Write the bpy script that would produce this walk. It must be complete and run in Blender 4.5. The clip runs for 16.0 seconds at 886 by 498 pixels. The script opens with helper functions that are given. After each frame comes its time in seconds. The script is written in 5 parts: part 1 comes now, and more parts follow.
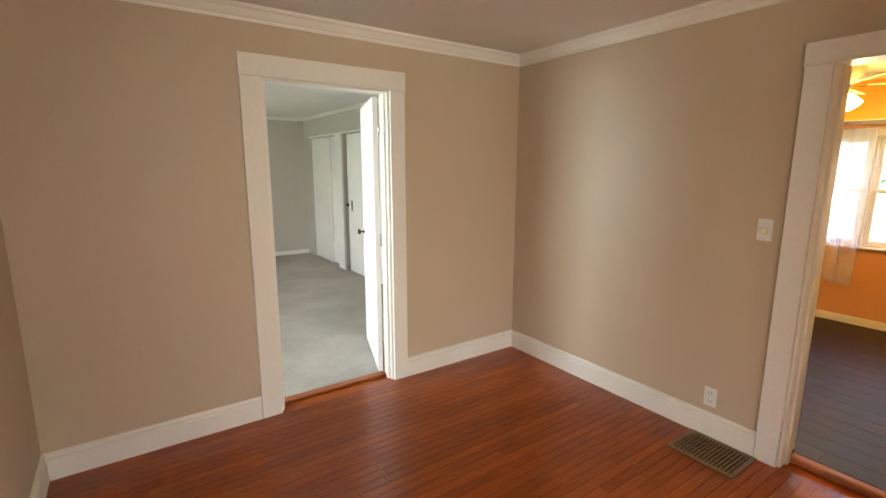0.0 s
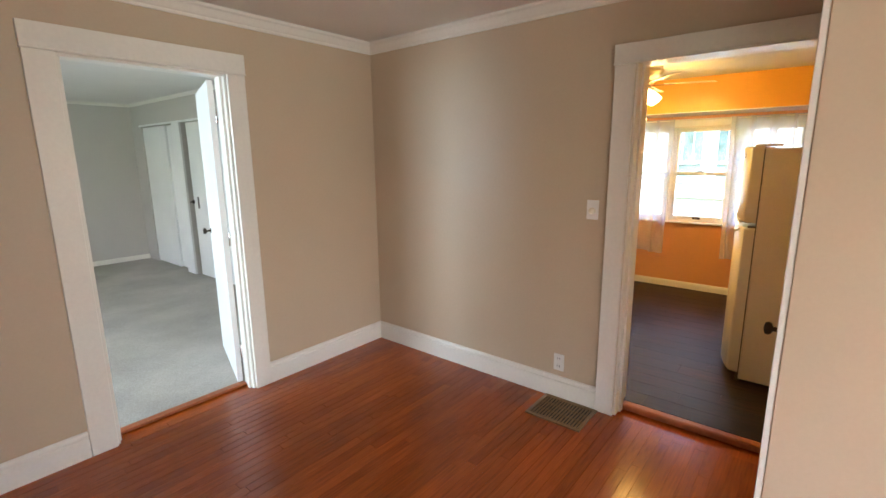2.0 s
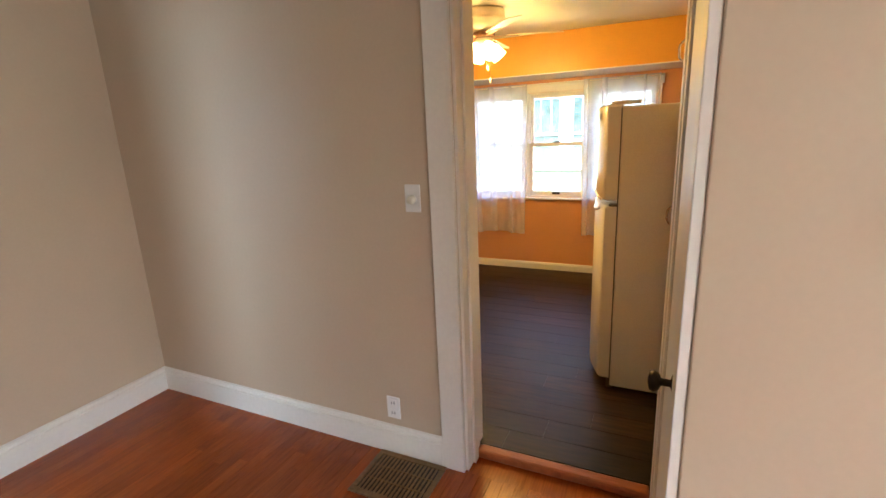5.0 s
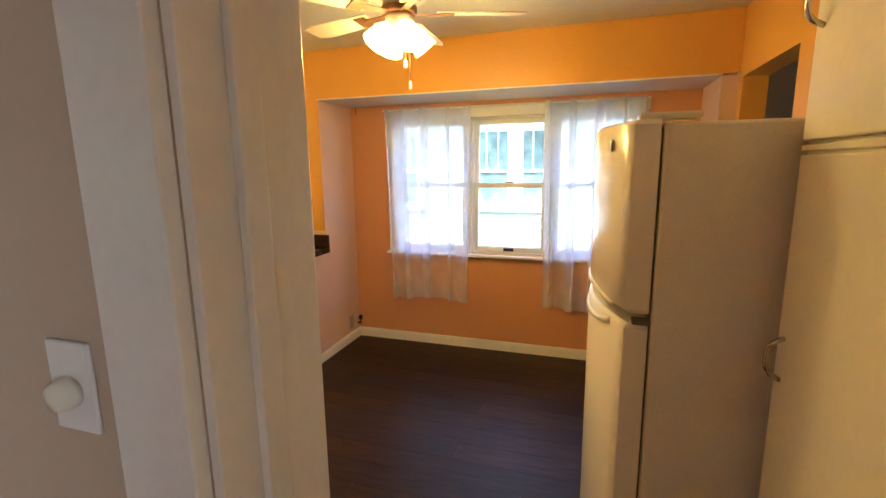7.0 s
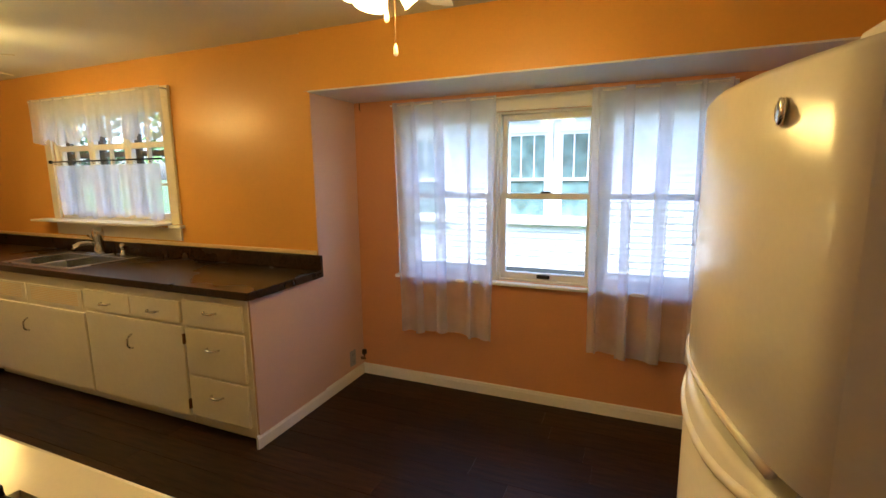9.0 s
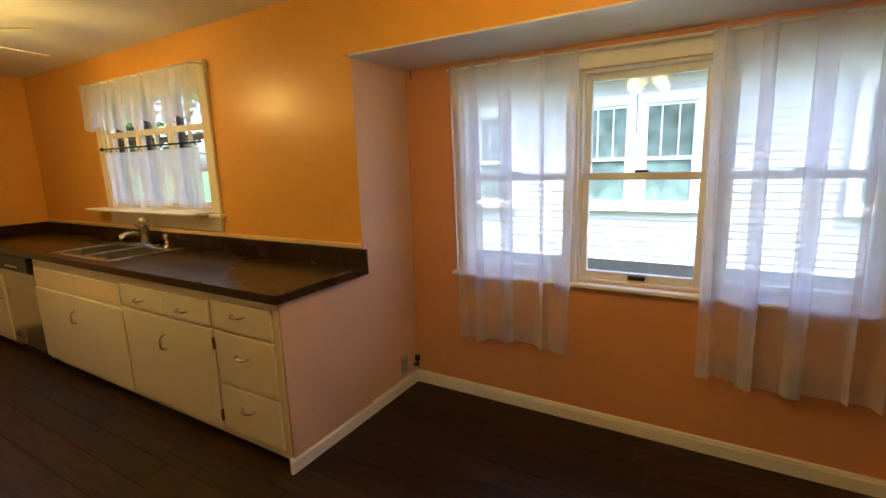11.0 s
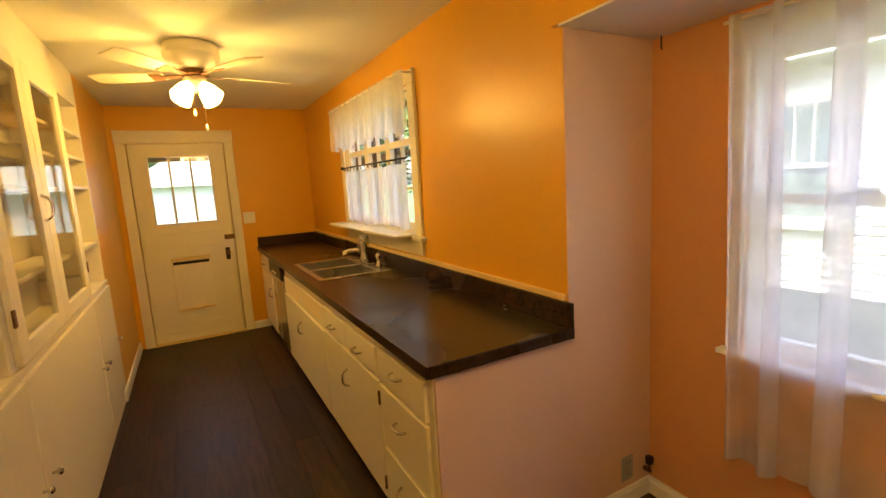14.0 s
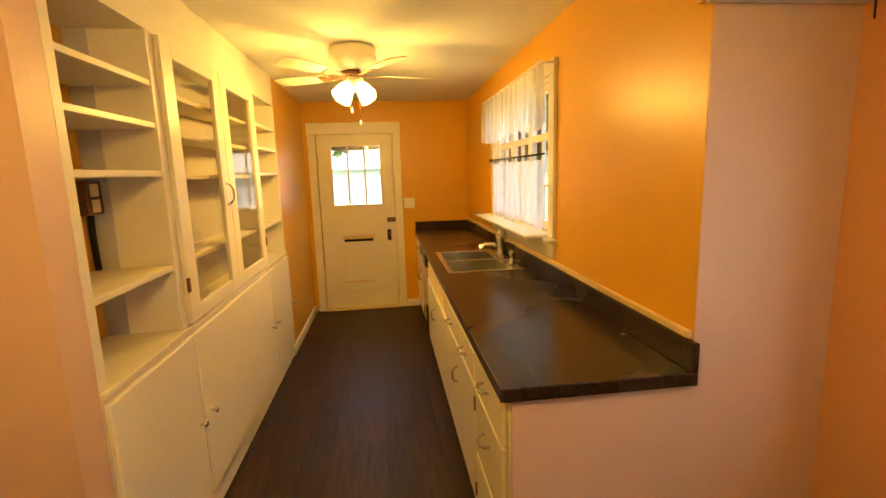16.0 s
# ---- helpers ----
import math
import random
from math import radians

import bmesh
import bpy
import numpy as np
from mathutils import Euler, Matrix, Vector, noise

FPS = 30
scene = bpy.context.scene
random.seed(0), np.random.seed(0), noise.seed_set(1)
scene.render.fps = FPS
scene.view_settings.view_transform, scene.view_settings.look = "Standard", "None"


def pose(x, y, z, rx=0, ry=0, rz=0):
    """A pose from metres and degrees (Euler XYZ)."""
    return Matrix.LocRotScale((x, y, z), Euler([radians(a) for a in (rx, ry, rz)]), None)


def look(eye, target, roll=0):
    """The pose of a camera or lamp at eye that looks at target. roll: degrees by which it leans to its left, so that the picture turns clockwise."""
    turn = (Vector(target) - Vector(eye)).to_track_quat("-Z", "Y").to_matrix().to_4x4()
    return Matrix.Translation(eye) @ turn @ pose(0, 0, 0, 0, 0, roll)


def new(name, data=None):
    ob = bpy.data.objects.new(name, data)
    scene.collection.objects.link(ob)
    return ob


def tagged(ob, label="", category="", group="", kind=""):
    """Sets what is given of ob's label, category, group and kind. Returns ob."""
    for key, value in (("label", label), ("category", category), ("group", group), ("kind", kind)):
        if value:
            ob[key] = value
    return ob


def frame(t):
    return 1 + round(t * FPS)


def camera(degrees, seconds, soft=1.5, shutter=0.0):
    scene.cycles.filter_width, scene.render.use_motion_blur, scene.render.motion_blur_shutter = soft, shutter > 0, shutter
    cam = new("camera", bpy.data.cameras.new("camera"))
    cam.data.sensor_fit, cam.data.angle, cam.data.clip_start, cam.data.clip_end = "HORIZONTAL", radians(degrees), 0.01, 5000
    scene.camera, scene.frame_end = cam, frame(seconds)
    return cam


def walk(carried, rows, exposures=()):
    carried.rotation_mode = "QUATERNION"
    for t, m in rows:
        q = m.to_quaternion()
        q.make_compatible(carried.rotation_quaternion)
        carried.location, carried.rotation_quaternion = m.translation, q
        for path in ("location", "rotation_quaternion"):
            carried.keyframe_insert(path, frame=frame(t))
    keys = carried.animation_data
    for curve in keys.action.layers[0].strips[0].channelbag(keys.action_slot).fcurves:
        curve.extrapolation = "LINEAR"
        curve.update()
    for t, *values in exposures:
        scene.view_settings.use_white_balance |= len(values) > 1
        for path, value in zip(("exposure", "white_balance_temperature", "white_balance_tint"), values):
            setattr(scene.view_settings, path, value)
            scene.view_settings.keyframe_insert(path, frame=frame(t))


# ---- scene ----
cam = camera(87.7, 16.0)
PATH = [
    (0, (-0.047, 0.407, 1.588), (1.071, 2.027, 1.234), 0.1),
    (0.5, (-0.035, 0.409, 1.599), (1.202, 1.937, 1.231), 0),
    (1, (-0.012, 0.397, 1.588), (1.331, 1.831, 1.216), -0.1),
    (1.5, (0.007, 0.393, 1.579), (1.445, 1.73, 1.199), -0.3),
    (2, (0.032, 0.381, 1.583), (1.547, 1.625, 1.188), -0.6),
    (2.5, (0.059, 0.365, 1.587), (1.644, 1.518, 1.188), -1.1),
    (3, (0.102, 0.342, 1.586), (1.729, 1.436, 1.192), -1.8),
    (3.5, (0.191, 0.329, 1.576), (1.841, 1.384, 1.171), -2.6),
    (4, (0.397, 0.335, 1.556), (2.072, 1.335, 1.116), -3.3),
    (4.2, (0.507, 0.358, 1.542), (2.196, 1.326, 1.083), -3.2),
    (6.3, (1.945, 0.737, 1.507), (3.8, 1.372, 1.104), -1.7),
    (6.5, (2.075, 0.763, 1.505), (3.937, 1.387, 1.126), -1.6),
    (7, (2.345, 0.836, 1.518), (4.215, 1.45, 1.16), -0.7),
    (7.5, (2.595, 0.87, 1.513), (4.462, 1.495, 1.178), -0.4),
    (8, (2.755, 0.904, 1.512), (4.618, 1.557, 1.191), -0.3),
    (8.2, (2.825, 0.91, 1.509), (4.68, 1.588, 1.195), -0.3),
    (10.3, (3.316, 1.052, 1.471), (5.06, 1.957, 1.105), -1.6),
    (10.5, (3.369, 1.073, 1.464), (5.097, 2.01, 1.095), -1.7),
    (11, (3.489, 1.142, 1.458), (5.177, 2.149, 1.085), -1.8),
    (11.5, (3.611, 1.216, 1.462), (5.235, 2.318, 1.077), -2.1),
    (12, (3.724, 1.298, 1.454), (5.277, 2.499, 1.073), -1.9),
    (12.5, (3.818, 1.385, 1.475), (5.282, 2.697, 1.106), -2.1),
    (13, (3.921, 1.437, 1.489), (5.243, 2.899, 1.149), -2.6),
    (13.5, (4.047, 1.477, 1.48), (5.188, 3.091, 1.176), -3.2),
    (14, (4.165, 1.505, 1.488), (5.107, 3.244, 1.193), -3.4),
    (14.5, (4.263, 1.551, 1.498), (5.014, 3.38, 1.199), -3),
    (15, (4.342, 1.556, 1.513), (4.912, 3.448, 1.204), -2.6),
    (15.5, (4.402, 1.538, 1.529), (4.799, 3.473, 1.212), -2.2),
    (16, (4.445, 1.506, 1.546), (4.68, 3.465, 1.219), -1.8),
]
EXPOSURES = [(0, 4.05, 7250, 10), (1.3, 4.05, 6500, 10), (2, 4.02, 6300, 10), (4.2, 3.98, 6100, 10), (6.3, 3.82, 5800, 10), (7.0, 3.6, 5550, 10), (8.2, 3.15, 5350, 10), (10.3, 2.82, 5600, 10), (13, 2.97, 6800, 10), (14.5, 3.33, 7500, 10), (16, 3.55, 7600, 10)]
walk(cam, [(t, look(eye, target, roll)) for t, eye, target, roll in PATH], EXPOSURES)
SKY, BULB, LEAFTURN = 0.15, 0.92, 71.5
KF = 0.036      # the kitchen floor lies a board's thickness above the front room

# ---- world, sun, exposure ----
world = bpy.data.worlds.new("sky")
scene.world = world
world.use_nodes = True
wn = world.node_tree
sky = wn.nodes.new("ShaderNodeTexSky")
sky.sky_type = "NISHITA"
sky.sun_disc = False
sky.sun_elevation, sky.sun_rotation = radians(62), radians(235)
sky.air_density, sky.dust_density, sky.ozone_density = 1.0, 4.0, 1.0
wn.links.new(sky.outputs[0], wn.nodes["Background"].inputs[0])
wn.nodes["Background"].inputs[1].default_value = SKY
sun = new("sun", bpy.data.lights.new("sun", "SUN"))
sun.data.energy, sun.data.angle, sun.data.color = 1.3, radians(12), (1.0, 0.98, 0.95)
sun.matrix_world = look((-7, -5, 16), (0, 0, 0))

# daylight standing in the openings of the windows behind the walk
for name, eye, target, w, h, watts in (("daylight_west", (-3.5, -2.1, 1.4), (0, -2.1, 1.3), 2.3, 1.5, 1.1), ("daylight_south", (-1.75, -3.9, 1.4), (-1.75, 0, 1.3), 1.6, 1.3, 7.0), ("daylight_south", (0.65, -3.9, 1.4), (0.65, 0, 1.3), 1.6, 1.3, 3.0),
                                       ("daylight_bedroom", (-2.0, 4.7, 1.35), (1.3, 3.1, 1.0), 1.5, 1.45, 4.0), ("daylight_bedroom", (-2.0, 7.0, 1.35), (1, 7.0, 1.2), 1.5, 1.45, 0.5)):
    lamp = new(name, bpy.data.lights.new(name, "AREA"))
    lamp.data.shape, lamp.data.size, lamp.data.size_y = "RECTANGLE", w, h
    lamp.data.energy, lamp.data.color = watts, (0.92, 0.97, 1.0) if "south" in name else (0.70, 0.86, 1.0)
    lamp.data.spread = radians(100) if "bed" in name else radians(180)
    lamp.matrix_world = look(eye, target)


# ---- materials ----
def mat(name, col, rough=0.5, metal=0.0, grain=0.06, scale=30.0, bump=0.0, coarse=0.05, stretch=(1, 1, 1), spread=0.0, coat=0.0, spec=0.5):
    """A surface with fine grain, broad unevenness, relief, and, with spread, a shade of its own for each piece."""
    m = bpy.data.materials.new(name)
    m.use_nodes = True
    nt = m.node_tree
    b = nt.nodes["Principled BSDF"]
    b.inputs["Roughness"].default_value, b.inputs["Metallic"].default_value = rough, metal
    b.inputs["Coat Weight"].default_value = coat
    b.inputs["Specular IOR Level"].default_value = spec
    b.inputs["Coat Roughness"].default_value = 0.12
    tc = nt.nodes.new("ShaderNodeTexCoord")
    mp = nt.nodes.new("ShaderNodeMapping")
    mp.inputs["Scale"].default_value = stretch
    nt.links.new(tc.outputs["Object"], mp.inputs["Vector"])
    fine = nt.nodes.new("ShaderNodeTexNoise")
    fine.inputs["Scale"].default_value, fine.inputs["Detail"].default_value = scale, 6
    broad = nt.nodes.new("ShaderNodeTexNoise")
    broad.inputs["Scale"].default_value, broad.inputs["Detail"].default_value = 1.7, 3
    nt.links.new(mp.outputs[0], fine.inputs["Vector"])
    nt.links.new(tc.outputs["Object"], broad.inputs["Vector"])

    def scaled(sock, amount):
        n = nt.nodes.new("ShaderNodeMapRange")
        n.inputs["From Min"].default_value, n.inputs["From Max"].default_value = 0.25, 0.75
        n.inputs["To Min"].default_value, n.inputs["To Max"].default_value = 1 - amount, 1 + amount
        nt.links.new(sock, n.inputs["Value"])
        return n.outputs[0]

    def times(a, c):
        n = nt.nodes.new("ShaderNodeMath")
        n.operation = "MULTIPLY"
        nt.links.new(a, n.inputs[0])
        nt.links.new(c, n.inputs[1])
        return n.outputs[0]

    v = times(scaled(fine.outputs[0], grain), scaled(broad.outputs[0], coarse))
    if spread:
        info = nt.nodes.new("ShaderNodeObjectInfo")
        n = nt.nodes.new("ShaderNodeMapRange")
        n.inputs["To Min"].default_value, n.inputs["To Max"].default_value = 1 - spread, 1 + spread
        nt.links.new(info.outputs["Random"], n.inputs["Value"])
        v = times(v, n.outputs[0])
    mix = nt.nodes.new("ShaderNodeVectorMath")
    mix.operation = "SCALE"
    mix.inputs[0].default_value = col
    nt.links.new(v, mix.inputs["Scale"])
    nt.links.new(mix.outputs[0], b.inputs["Base Color"])
    rr = nt.nodes.new("ShaderNodeMapRange")
    rr.inputs["To Min"].default_value, rr.inputs["To Max"].default_value = rough * 0.8, min(1, rough * 1.25)
    nt.links.new(broad.outputs[0], rr.inputs["Value"])
    nt.links.new(rr.outputs[0], b.inputs["Roughness"])
    if bump:
        bp = nt.nodes.new("ShaderNodeBump")
        bp.inputs["Strength"].default_value, bp.inputs["Distance"].default_value = min(1, bump), 0.002
        nt.links.new(fine.outputs[0], bp.inputs["Height"])
        nt.links.new(bp.outputs[0], b.inputs["Normal"])
    return m


def glass_mat(name, tint=(1, 1, 1)):
    m = bpy.data.materials.new(name)
    m.use_nodes = True
    nt = m.node_tree
    nt.nodes.clear()
    out = nt.nodes.new("ShaderNodeOutputMaterial")
    clear = nt.nodes.new("ShaderNodeBsdfTransparent")
    clear.inputs[0].default_value = (*tint, 1)
    gloss = nt.nodes.new("ShaderNodeBsdfGlossy")
    gloss.inputs["Roughness"].default_value = 0.02
    lw = nt.nodes.new("ShaderNodeLayerWeight")
    lw.inputs[0].default_value = 0.5
    pw = nt.nodes.new("ShaderNodeMath")
    pw.operation, pw.inputs[1].default_value = "POWER", 5.0
    nt.links.new(lw.outputs["Facing"], pw.inputs[0])
    fr = nt.nodes.new("ShaderNodeMath")
    fr.operation, fr.inputs[1].default_value, fr.inputs[2].default_value = "MULTIPLY_ADD", 0.6, 0.03
    nt.links.new(pw.outputs[0], fr.inputs[0])
    mx = nt.nodes.new("ShaderNodeMixShader")
    nt.links.new(fr.outputs[0], mx.inputs[0])
    nt.links.new(clear.outputs[0], mx.inputs[1])
    nt.links.new(gloss.outputs[0], mx.inputs[2])
    nt.links.new(mx.outputs[0], out.inputs[0])
    return m


def sheer_mat(name, clear, holes=False):
    """Thin white cloth: part open weave, part cloth that lets light through."""
    m = bpy.data.materials.new(name)
    m.use_nodes = True
    nt = m.node_tree
    nt.nodes.clear()
    out = nt.nodes.new("ShaderNodeOutputMaterial")
    tr = nt.nodes.new("ShaderNodeBsdfTransparent")
    df = nt.nodes.new("ShaderNodeBsdfDiffuse")
    df.inputs[0].default_value = (0.87, 0.87, 0.97, 1)
    tl = nt.nodes.new("ShaderNodeBsdfTranslucent")
    tl.inputs[0].default_value = (0.87, 0.87, 0.97, 1)
    a = nt.nodes.new("ShaderNodeMixShader")
    a.inputs[0].default_value = 0.7
    nt.links.new(df.outputs[0], a.inputs[1])
    nt.links.new(tl.outputs[0], a.inputs[2])
    b = nt.nodes.new("ShaderNodeMixShader")
    nt.links.new(a.outputs[0], b.inputs[1])
    nt.links.new(tr.outputs[0], b.inputs[2])
    tc = nt.nodes.new("ShaderNodeTexCoord")
    ns = nt.nodes.new("ShaderNodeTexNoise")
    ns.inputs["Scale"].default_value, ns.inputs["Detail"].default_value = 9.0, 4
    nt.links.new(tc.outputs["Object"], ns.inputs["Vector"])
    mr = nt.nodes.new("ShaderNodeMapRange")
    mr.inputs["To Min"].default_value, mr.inputs["To Max"].default_value = clear - 0.12, clear + 0.12
    nt.links.new(ns.outputs[0], mr.inputs["Value"])
    nt.links.new(mr.outputs[0], b.inputs[0])
    nt.links.new(b.outputs[0], out.inputs[0])
    return m


def glow_mat(name, col, strength):
    m = bpy.data.materials.new(name)
    m.use_nodes = True
    b = m.node_tree.nodes["Principled BSDF"]
    b.inputs["Base Color"].default_value = (0.9, 0.85, 0.75, 1)
    b.inputs["Emission Color"].default_value = (*col, 1)
    b.inputs["Emission Strength"].default_value = strength
    b.inputs["Roughness"].default_value = 0.3
    return m


BEIGE = mat("beige_paint", (0.53, 0.42, 0.30), 0.45, grain=0.02, scale=60, bump=0.12, coarse=0.03)
PEACH = mat("peach_paint", (0.71, 0.355, 0.043), 0.34, grain=0.02, scale=60, bump=0.12, coarse=0.03)
# the peach paint again, its colour shifted to hold the bay's different light
BAYPEACH = mat("bay_lit_peach_paint", (0.655, 0.312, 0.135), 0.36, grain=0.02, scale=60, bump=0.12, coarse=0.03)
PINK = mat("pink_beige_paint", (0.66, 0.44, 0.33), 0.36, grain=0.02, scale=60, bump=0.12, coarse=0.03)
ROOMGREY = mat("bedroom_paint", (0.50, 0.47, 0.43), 0.6, grain=0.02, scale=60, bump=0.1, coarse=0.03)
CEIL = mat("ceiling_paint", (0.74, 0.72, 0.68), 0.7, grain=0.03, scale=90, bump=0.2, coarse=0.03)
GLOSSCEIL = mat("glossy_white_paint", (0.78, 0.77, 0.76), 0.18, grain=0.02, scale=40, bump=0.1, coarse=0.04)
TRIM = mat("white_trim_paint", (0.78, 0.75, 0.68), 0.32, grain=0.03, scale=50, bump=0.08, coarse=0.03)
CREAM = mat("cream_cabinet_paint", (0.76, 0.70, 0.57), 0.36, grain=0.03, scale=45, bump=0.1, coarse=0.04)
WHITE = mat("white_paint", (0.8, 0.8, 0.78), 0.4, grain=0.02, scale=40, bump=0.05)
DOORW = mat("door_white_paint", (0.78, 0.78, 0.76), 0.4, grain=0.02, scale=40, bump=0.06)
WOOD = mat("red_brown_floor_wood", (0.33, 0.068, 0.009), 0.20, grain=0.26, scale=5, bump=0.06, coarse=0.2, stretch=(1.0, 22, 1), spread=0.14)
VINYL = mat("dark_vinyl_plank", (0.022, 0.0088, 0.0033), 0.42, grain=0.95, scale=5, bump=0.25, coarse=0.45, stretch=(9, 1.0, 1), spread=0.42, spec=0.30)
CARPET = mat("grey_beige_carpet", (0.40, 0.365, 0.32), 0.95, grain=0.22, scale=130, bump=1.0, coarse=0.2)
TOP = mat("dark_laminate", (0.028, 0.0135, 0.0075), 0.27, grain=0.6, scale=70, bump=0.03, coarse=0.12, spec=0.26)
STEEL = mat("brushed_steel", (0.62, 0.61, 0.58), 0.26, 1.0, grain=0.12, scale=40, coarse=0.1, stretch=(1, 20, 1))
CHROME = mat("chrome", (0.62, 0.61, 0.60), 0.12, 1.0, grain=0.02)
BRASSY = mat("worn_brown_metal", (0.16, 0.075, 0.03), 0.5, 0.6, grain=0.4, scale=60, bump=0.4)
DARKM = mat("dark_bronze", (0.05, 0.035, 0.025), 0.35, 0.8, grain=0.2)
BLACK = mat("black_enamel", (0.010, 0.009, 0.008), 0.3, grain=0.3, scale=80, bump=0.1, spec=0.22)
IRON = mat("cast_iron", (0.011, 0.010, 0.009), 0.6, 0.0, spec=0.25, grain=0.3, scale=120, bump=0.5)
ENAMEL = mat("white_appliance_enamel", (0.76, 0.73, 0.66), 0.2, grain=0.02, scale=100, bump=0.1, coarse=0.02)
TEXTURED = mat("pebbled_appliance_side", (0.74, 0.71, 0.65), 0.38, grain=0.05, scale=160, bump=0.5, coarse=0.02)
GASKET = mat("grey_gasket", (0.12, 0.11, 0.10), 0.6)
PLASTIC = mat("white_plastic", (0.78, 0.77, 0.74), 0.35, grain=0.02)
IVORY = mat("ivory_plastic", (0.72, 0.68, 0.56), 0.35, grain=0.02)
LCD = mat("grey_display", (0.10, 0.11, 0.09), 0.25)
GREYK = mat("grey_buttons", (0.32, 0.33, 0.36), 0.5)
VENTM = mat("bronze_grille", (0.22, 0.13, 0.055), 0.42, 0.35, grain=0.25, scale=60)
DUCTSHADE = mat("painted_duct_shade", (0.01, 0.009, 0.008), 0.9)
THRESH = mat("worn_threshold_wood", (0.34, 0.095, 0.03), 0.4, grain=0.3, scale=8, stretch=(30, 2, 1))
YTRIM = mat("yellowed_wood_trim", (0.70, 0.52, 0.26), 0.35, grain=0.08, scale=10, stretch=(8, 1, 8))
SIDING = mat("white_siding", (0.66, 0.69, 0.71), 0.6, grain=0.04, scale=20, coarse=0.05, spread=0.03)
EXTTRIM = mat("exterior_white_trim", (0.78, 0.78, 0.76), 0.55, grain=0.04)
FOUND = mat("grey_foundation", (0.035, 0.04, 0.042), 0.85, grain=0.2, scale=25, bump=0.6)
NGLASS = mat("far_window_glass", (0.15, 0.23, 0.21), 0.08, grain=0.5, scale=6, coarse=0.3)
ROOFM = mat("grey_shingle", (0.14, 0.135, 0.13), 0.9, grain=0.3, scale=30, bump=0.6)
GRASS = mat("grass", (0.06, 0.11, 0.03), 0.9, grain=0.4, scale=60, bump=0.8, coarse=0.25)
LEAF = mat("leaves", (0.07, 0.14, 0.03), 0.6, grain=0.3, scale=6, coarse=0.3, spread=0.2)
BARK = mat("bark", (0.10, 0.075, 0.05), 0.9, grain=0.4, scale=20, bump=1.0)
DARKSASH = mat("weathered_dark_sash", (0.10, 0.085, 0.07), 0.7, grain=0.2, scale=20, bump=0.3)
GLASS = glass_mat("clear_glass")
CABGLASS = glass_mat("cabinet_glass", (0.96, 0.95, 0.92))
SHEER = sheer_mat("sheer_voile", 0.44)
LACE = sheer_mat("white_lace", 0.34)
SHADE = glow_mat("lit_frosted_glass", (1.0, 0.62, 0.20), 1.6)


# ---- building helpers ----
def bm_box(bm, x0, x1, y0, y1, z0, z1, bevel=0.0):
    r = bmesh.ops.create_cube(bm, size=1, matrix=Matrix.Translation(((x0 + x1) / 2, (y0 + y1) / 2, (z0 + z1) / 2)) @ Matrix.Diagonal((abs(x1 - x0), abs(y1 - y0), abs(z1 - z0), 1)))
    if bevel:
        vs = set(r["verts"])
        es = [e for e in bm.edges if e.verts[0] in vs and e.verts[1] in vs]
        bmesh.ops.bevel(bm, geom=es, offset=min(bevel, 0.45 * min(abs(x1 - x0), abs(y1 - y0), abs(z1 - z0))), segments=2, affect="EDGES", profile=0.5)
    return bm


def boxes(*rows, bevel=0.0):
    bm = bmesh.new()
    for r in rows:
        bm_box(bm, *r, bevel=bevel)
    return bm


def lathe(profile, centre, axis="z", steps=24):
    """A turned shape: rows of radius and height along the axis."""
    bm = bmesh.new()
    rings = []
    for r, h in profile:
        ring = []
        for k in range(steps):
            a = 2 * math.pi * k / steps
            p = (r * math.cos(a), r * math.sin(a), h)
            p = p if axis == "z" else (h, p[0], p[1]) if axis == "x" else (p[0], h, p[1])
            ring.append(bm.verts.new(Vector(p) + Vector(centre)))
        rings.append(ring)
    for a, b in zip(rings, rings[1:]):
        for k in range(steps):
            bm.faces.new((a[k], a[(k + 1) % steps], b[(k + 1) % steps], b[k]))
    for ring in (rings[0], rings[-1]):
        bm.faces.new(ring)
    bmesh.ops.recalc_face_normals(bm, faces=bm.faces)
    for f in bm.faces:
        f.smooth = True
    return bm


def tube(points, r, steps=8, bm=None):
    """A round bar along the points."""
    bm = bm or bmesh.new()
    pts = [Vector(p) for p in points]
    rings = []
    for i, p in enumerate(pts):
        d = (pts[min(i + 1, len(pts) - 1)] - pts[max(i - 1, 0)]).normalized()
        u = d.orthogonal().normalized() if abs(d.z) > 0.9 else d.cross(Vector((0, 0, 1))).normalized()
        w = d.cross(u)
        rings.append([bm.verts.new(p + r * (math.cos(2 * math.pi * k / steps) * u + math.sin(2 * math.pi * k / steps) * w)) for k in range(steps)])
    made = []
    for a, b in zip(rings, rings[1:]):
        for k in range(steps):
            made.append(bm.faces.new((a[k], a[(k + 1) % steps], b[(k + 1) % steps], b[k])))
    made += [bm.faces.new(rings[0]), bm.faces.new(rings[-1])]
    bmesh.ops.recalc_face_normals(bm, faces=made)
    for f in made:
        f.smooth = True
    return bm


def to_mesh(name, bm, material):
    me = bpy.data.meshes.new(name)
    bm.to_mesh(me)
    bm.free()
    me.materials.append(material)
    return me


def thing(name, base, label="", category="", group="", kind=""):
    ob = new(name)
    ob.location = base
    ob.empty_display_size = 0.05
    return tagged(ob, label, category, group, kind)


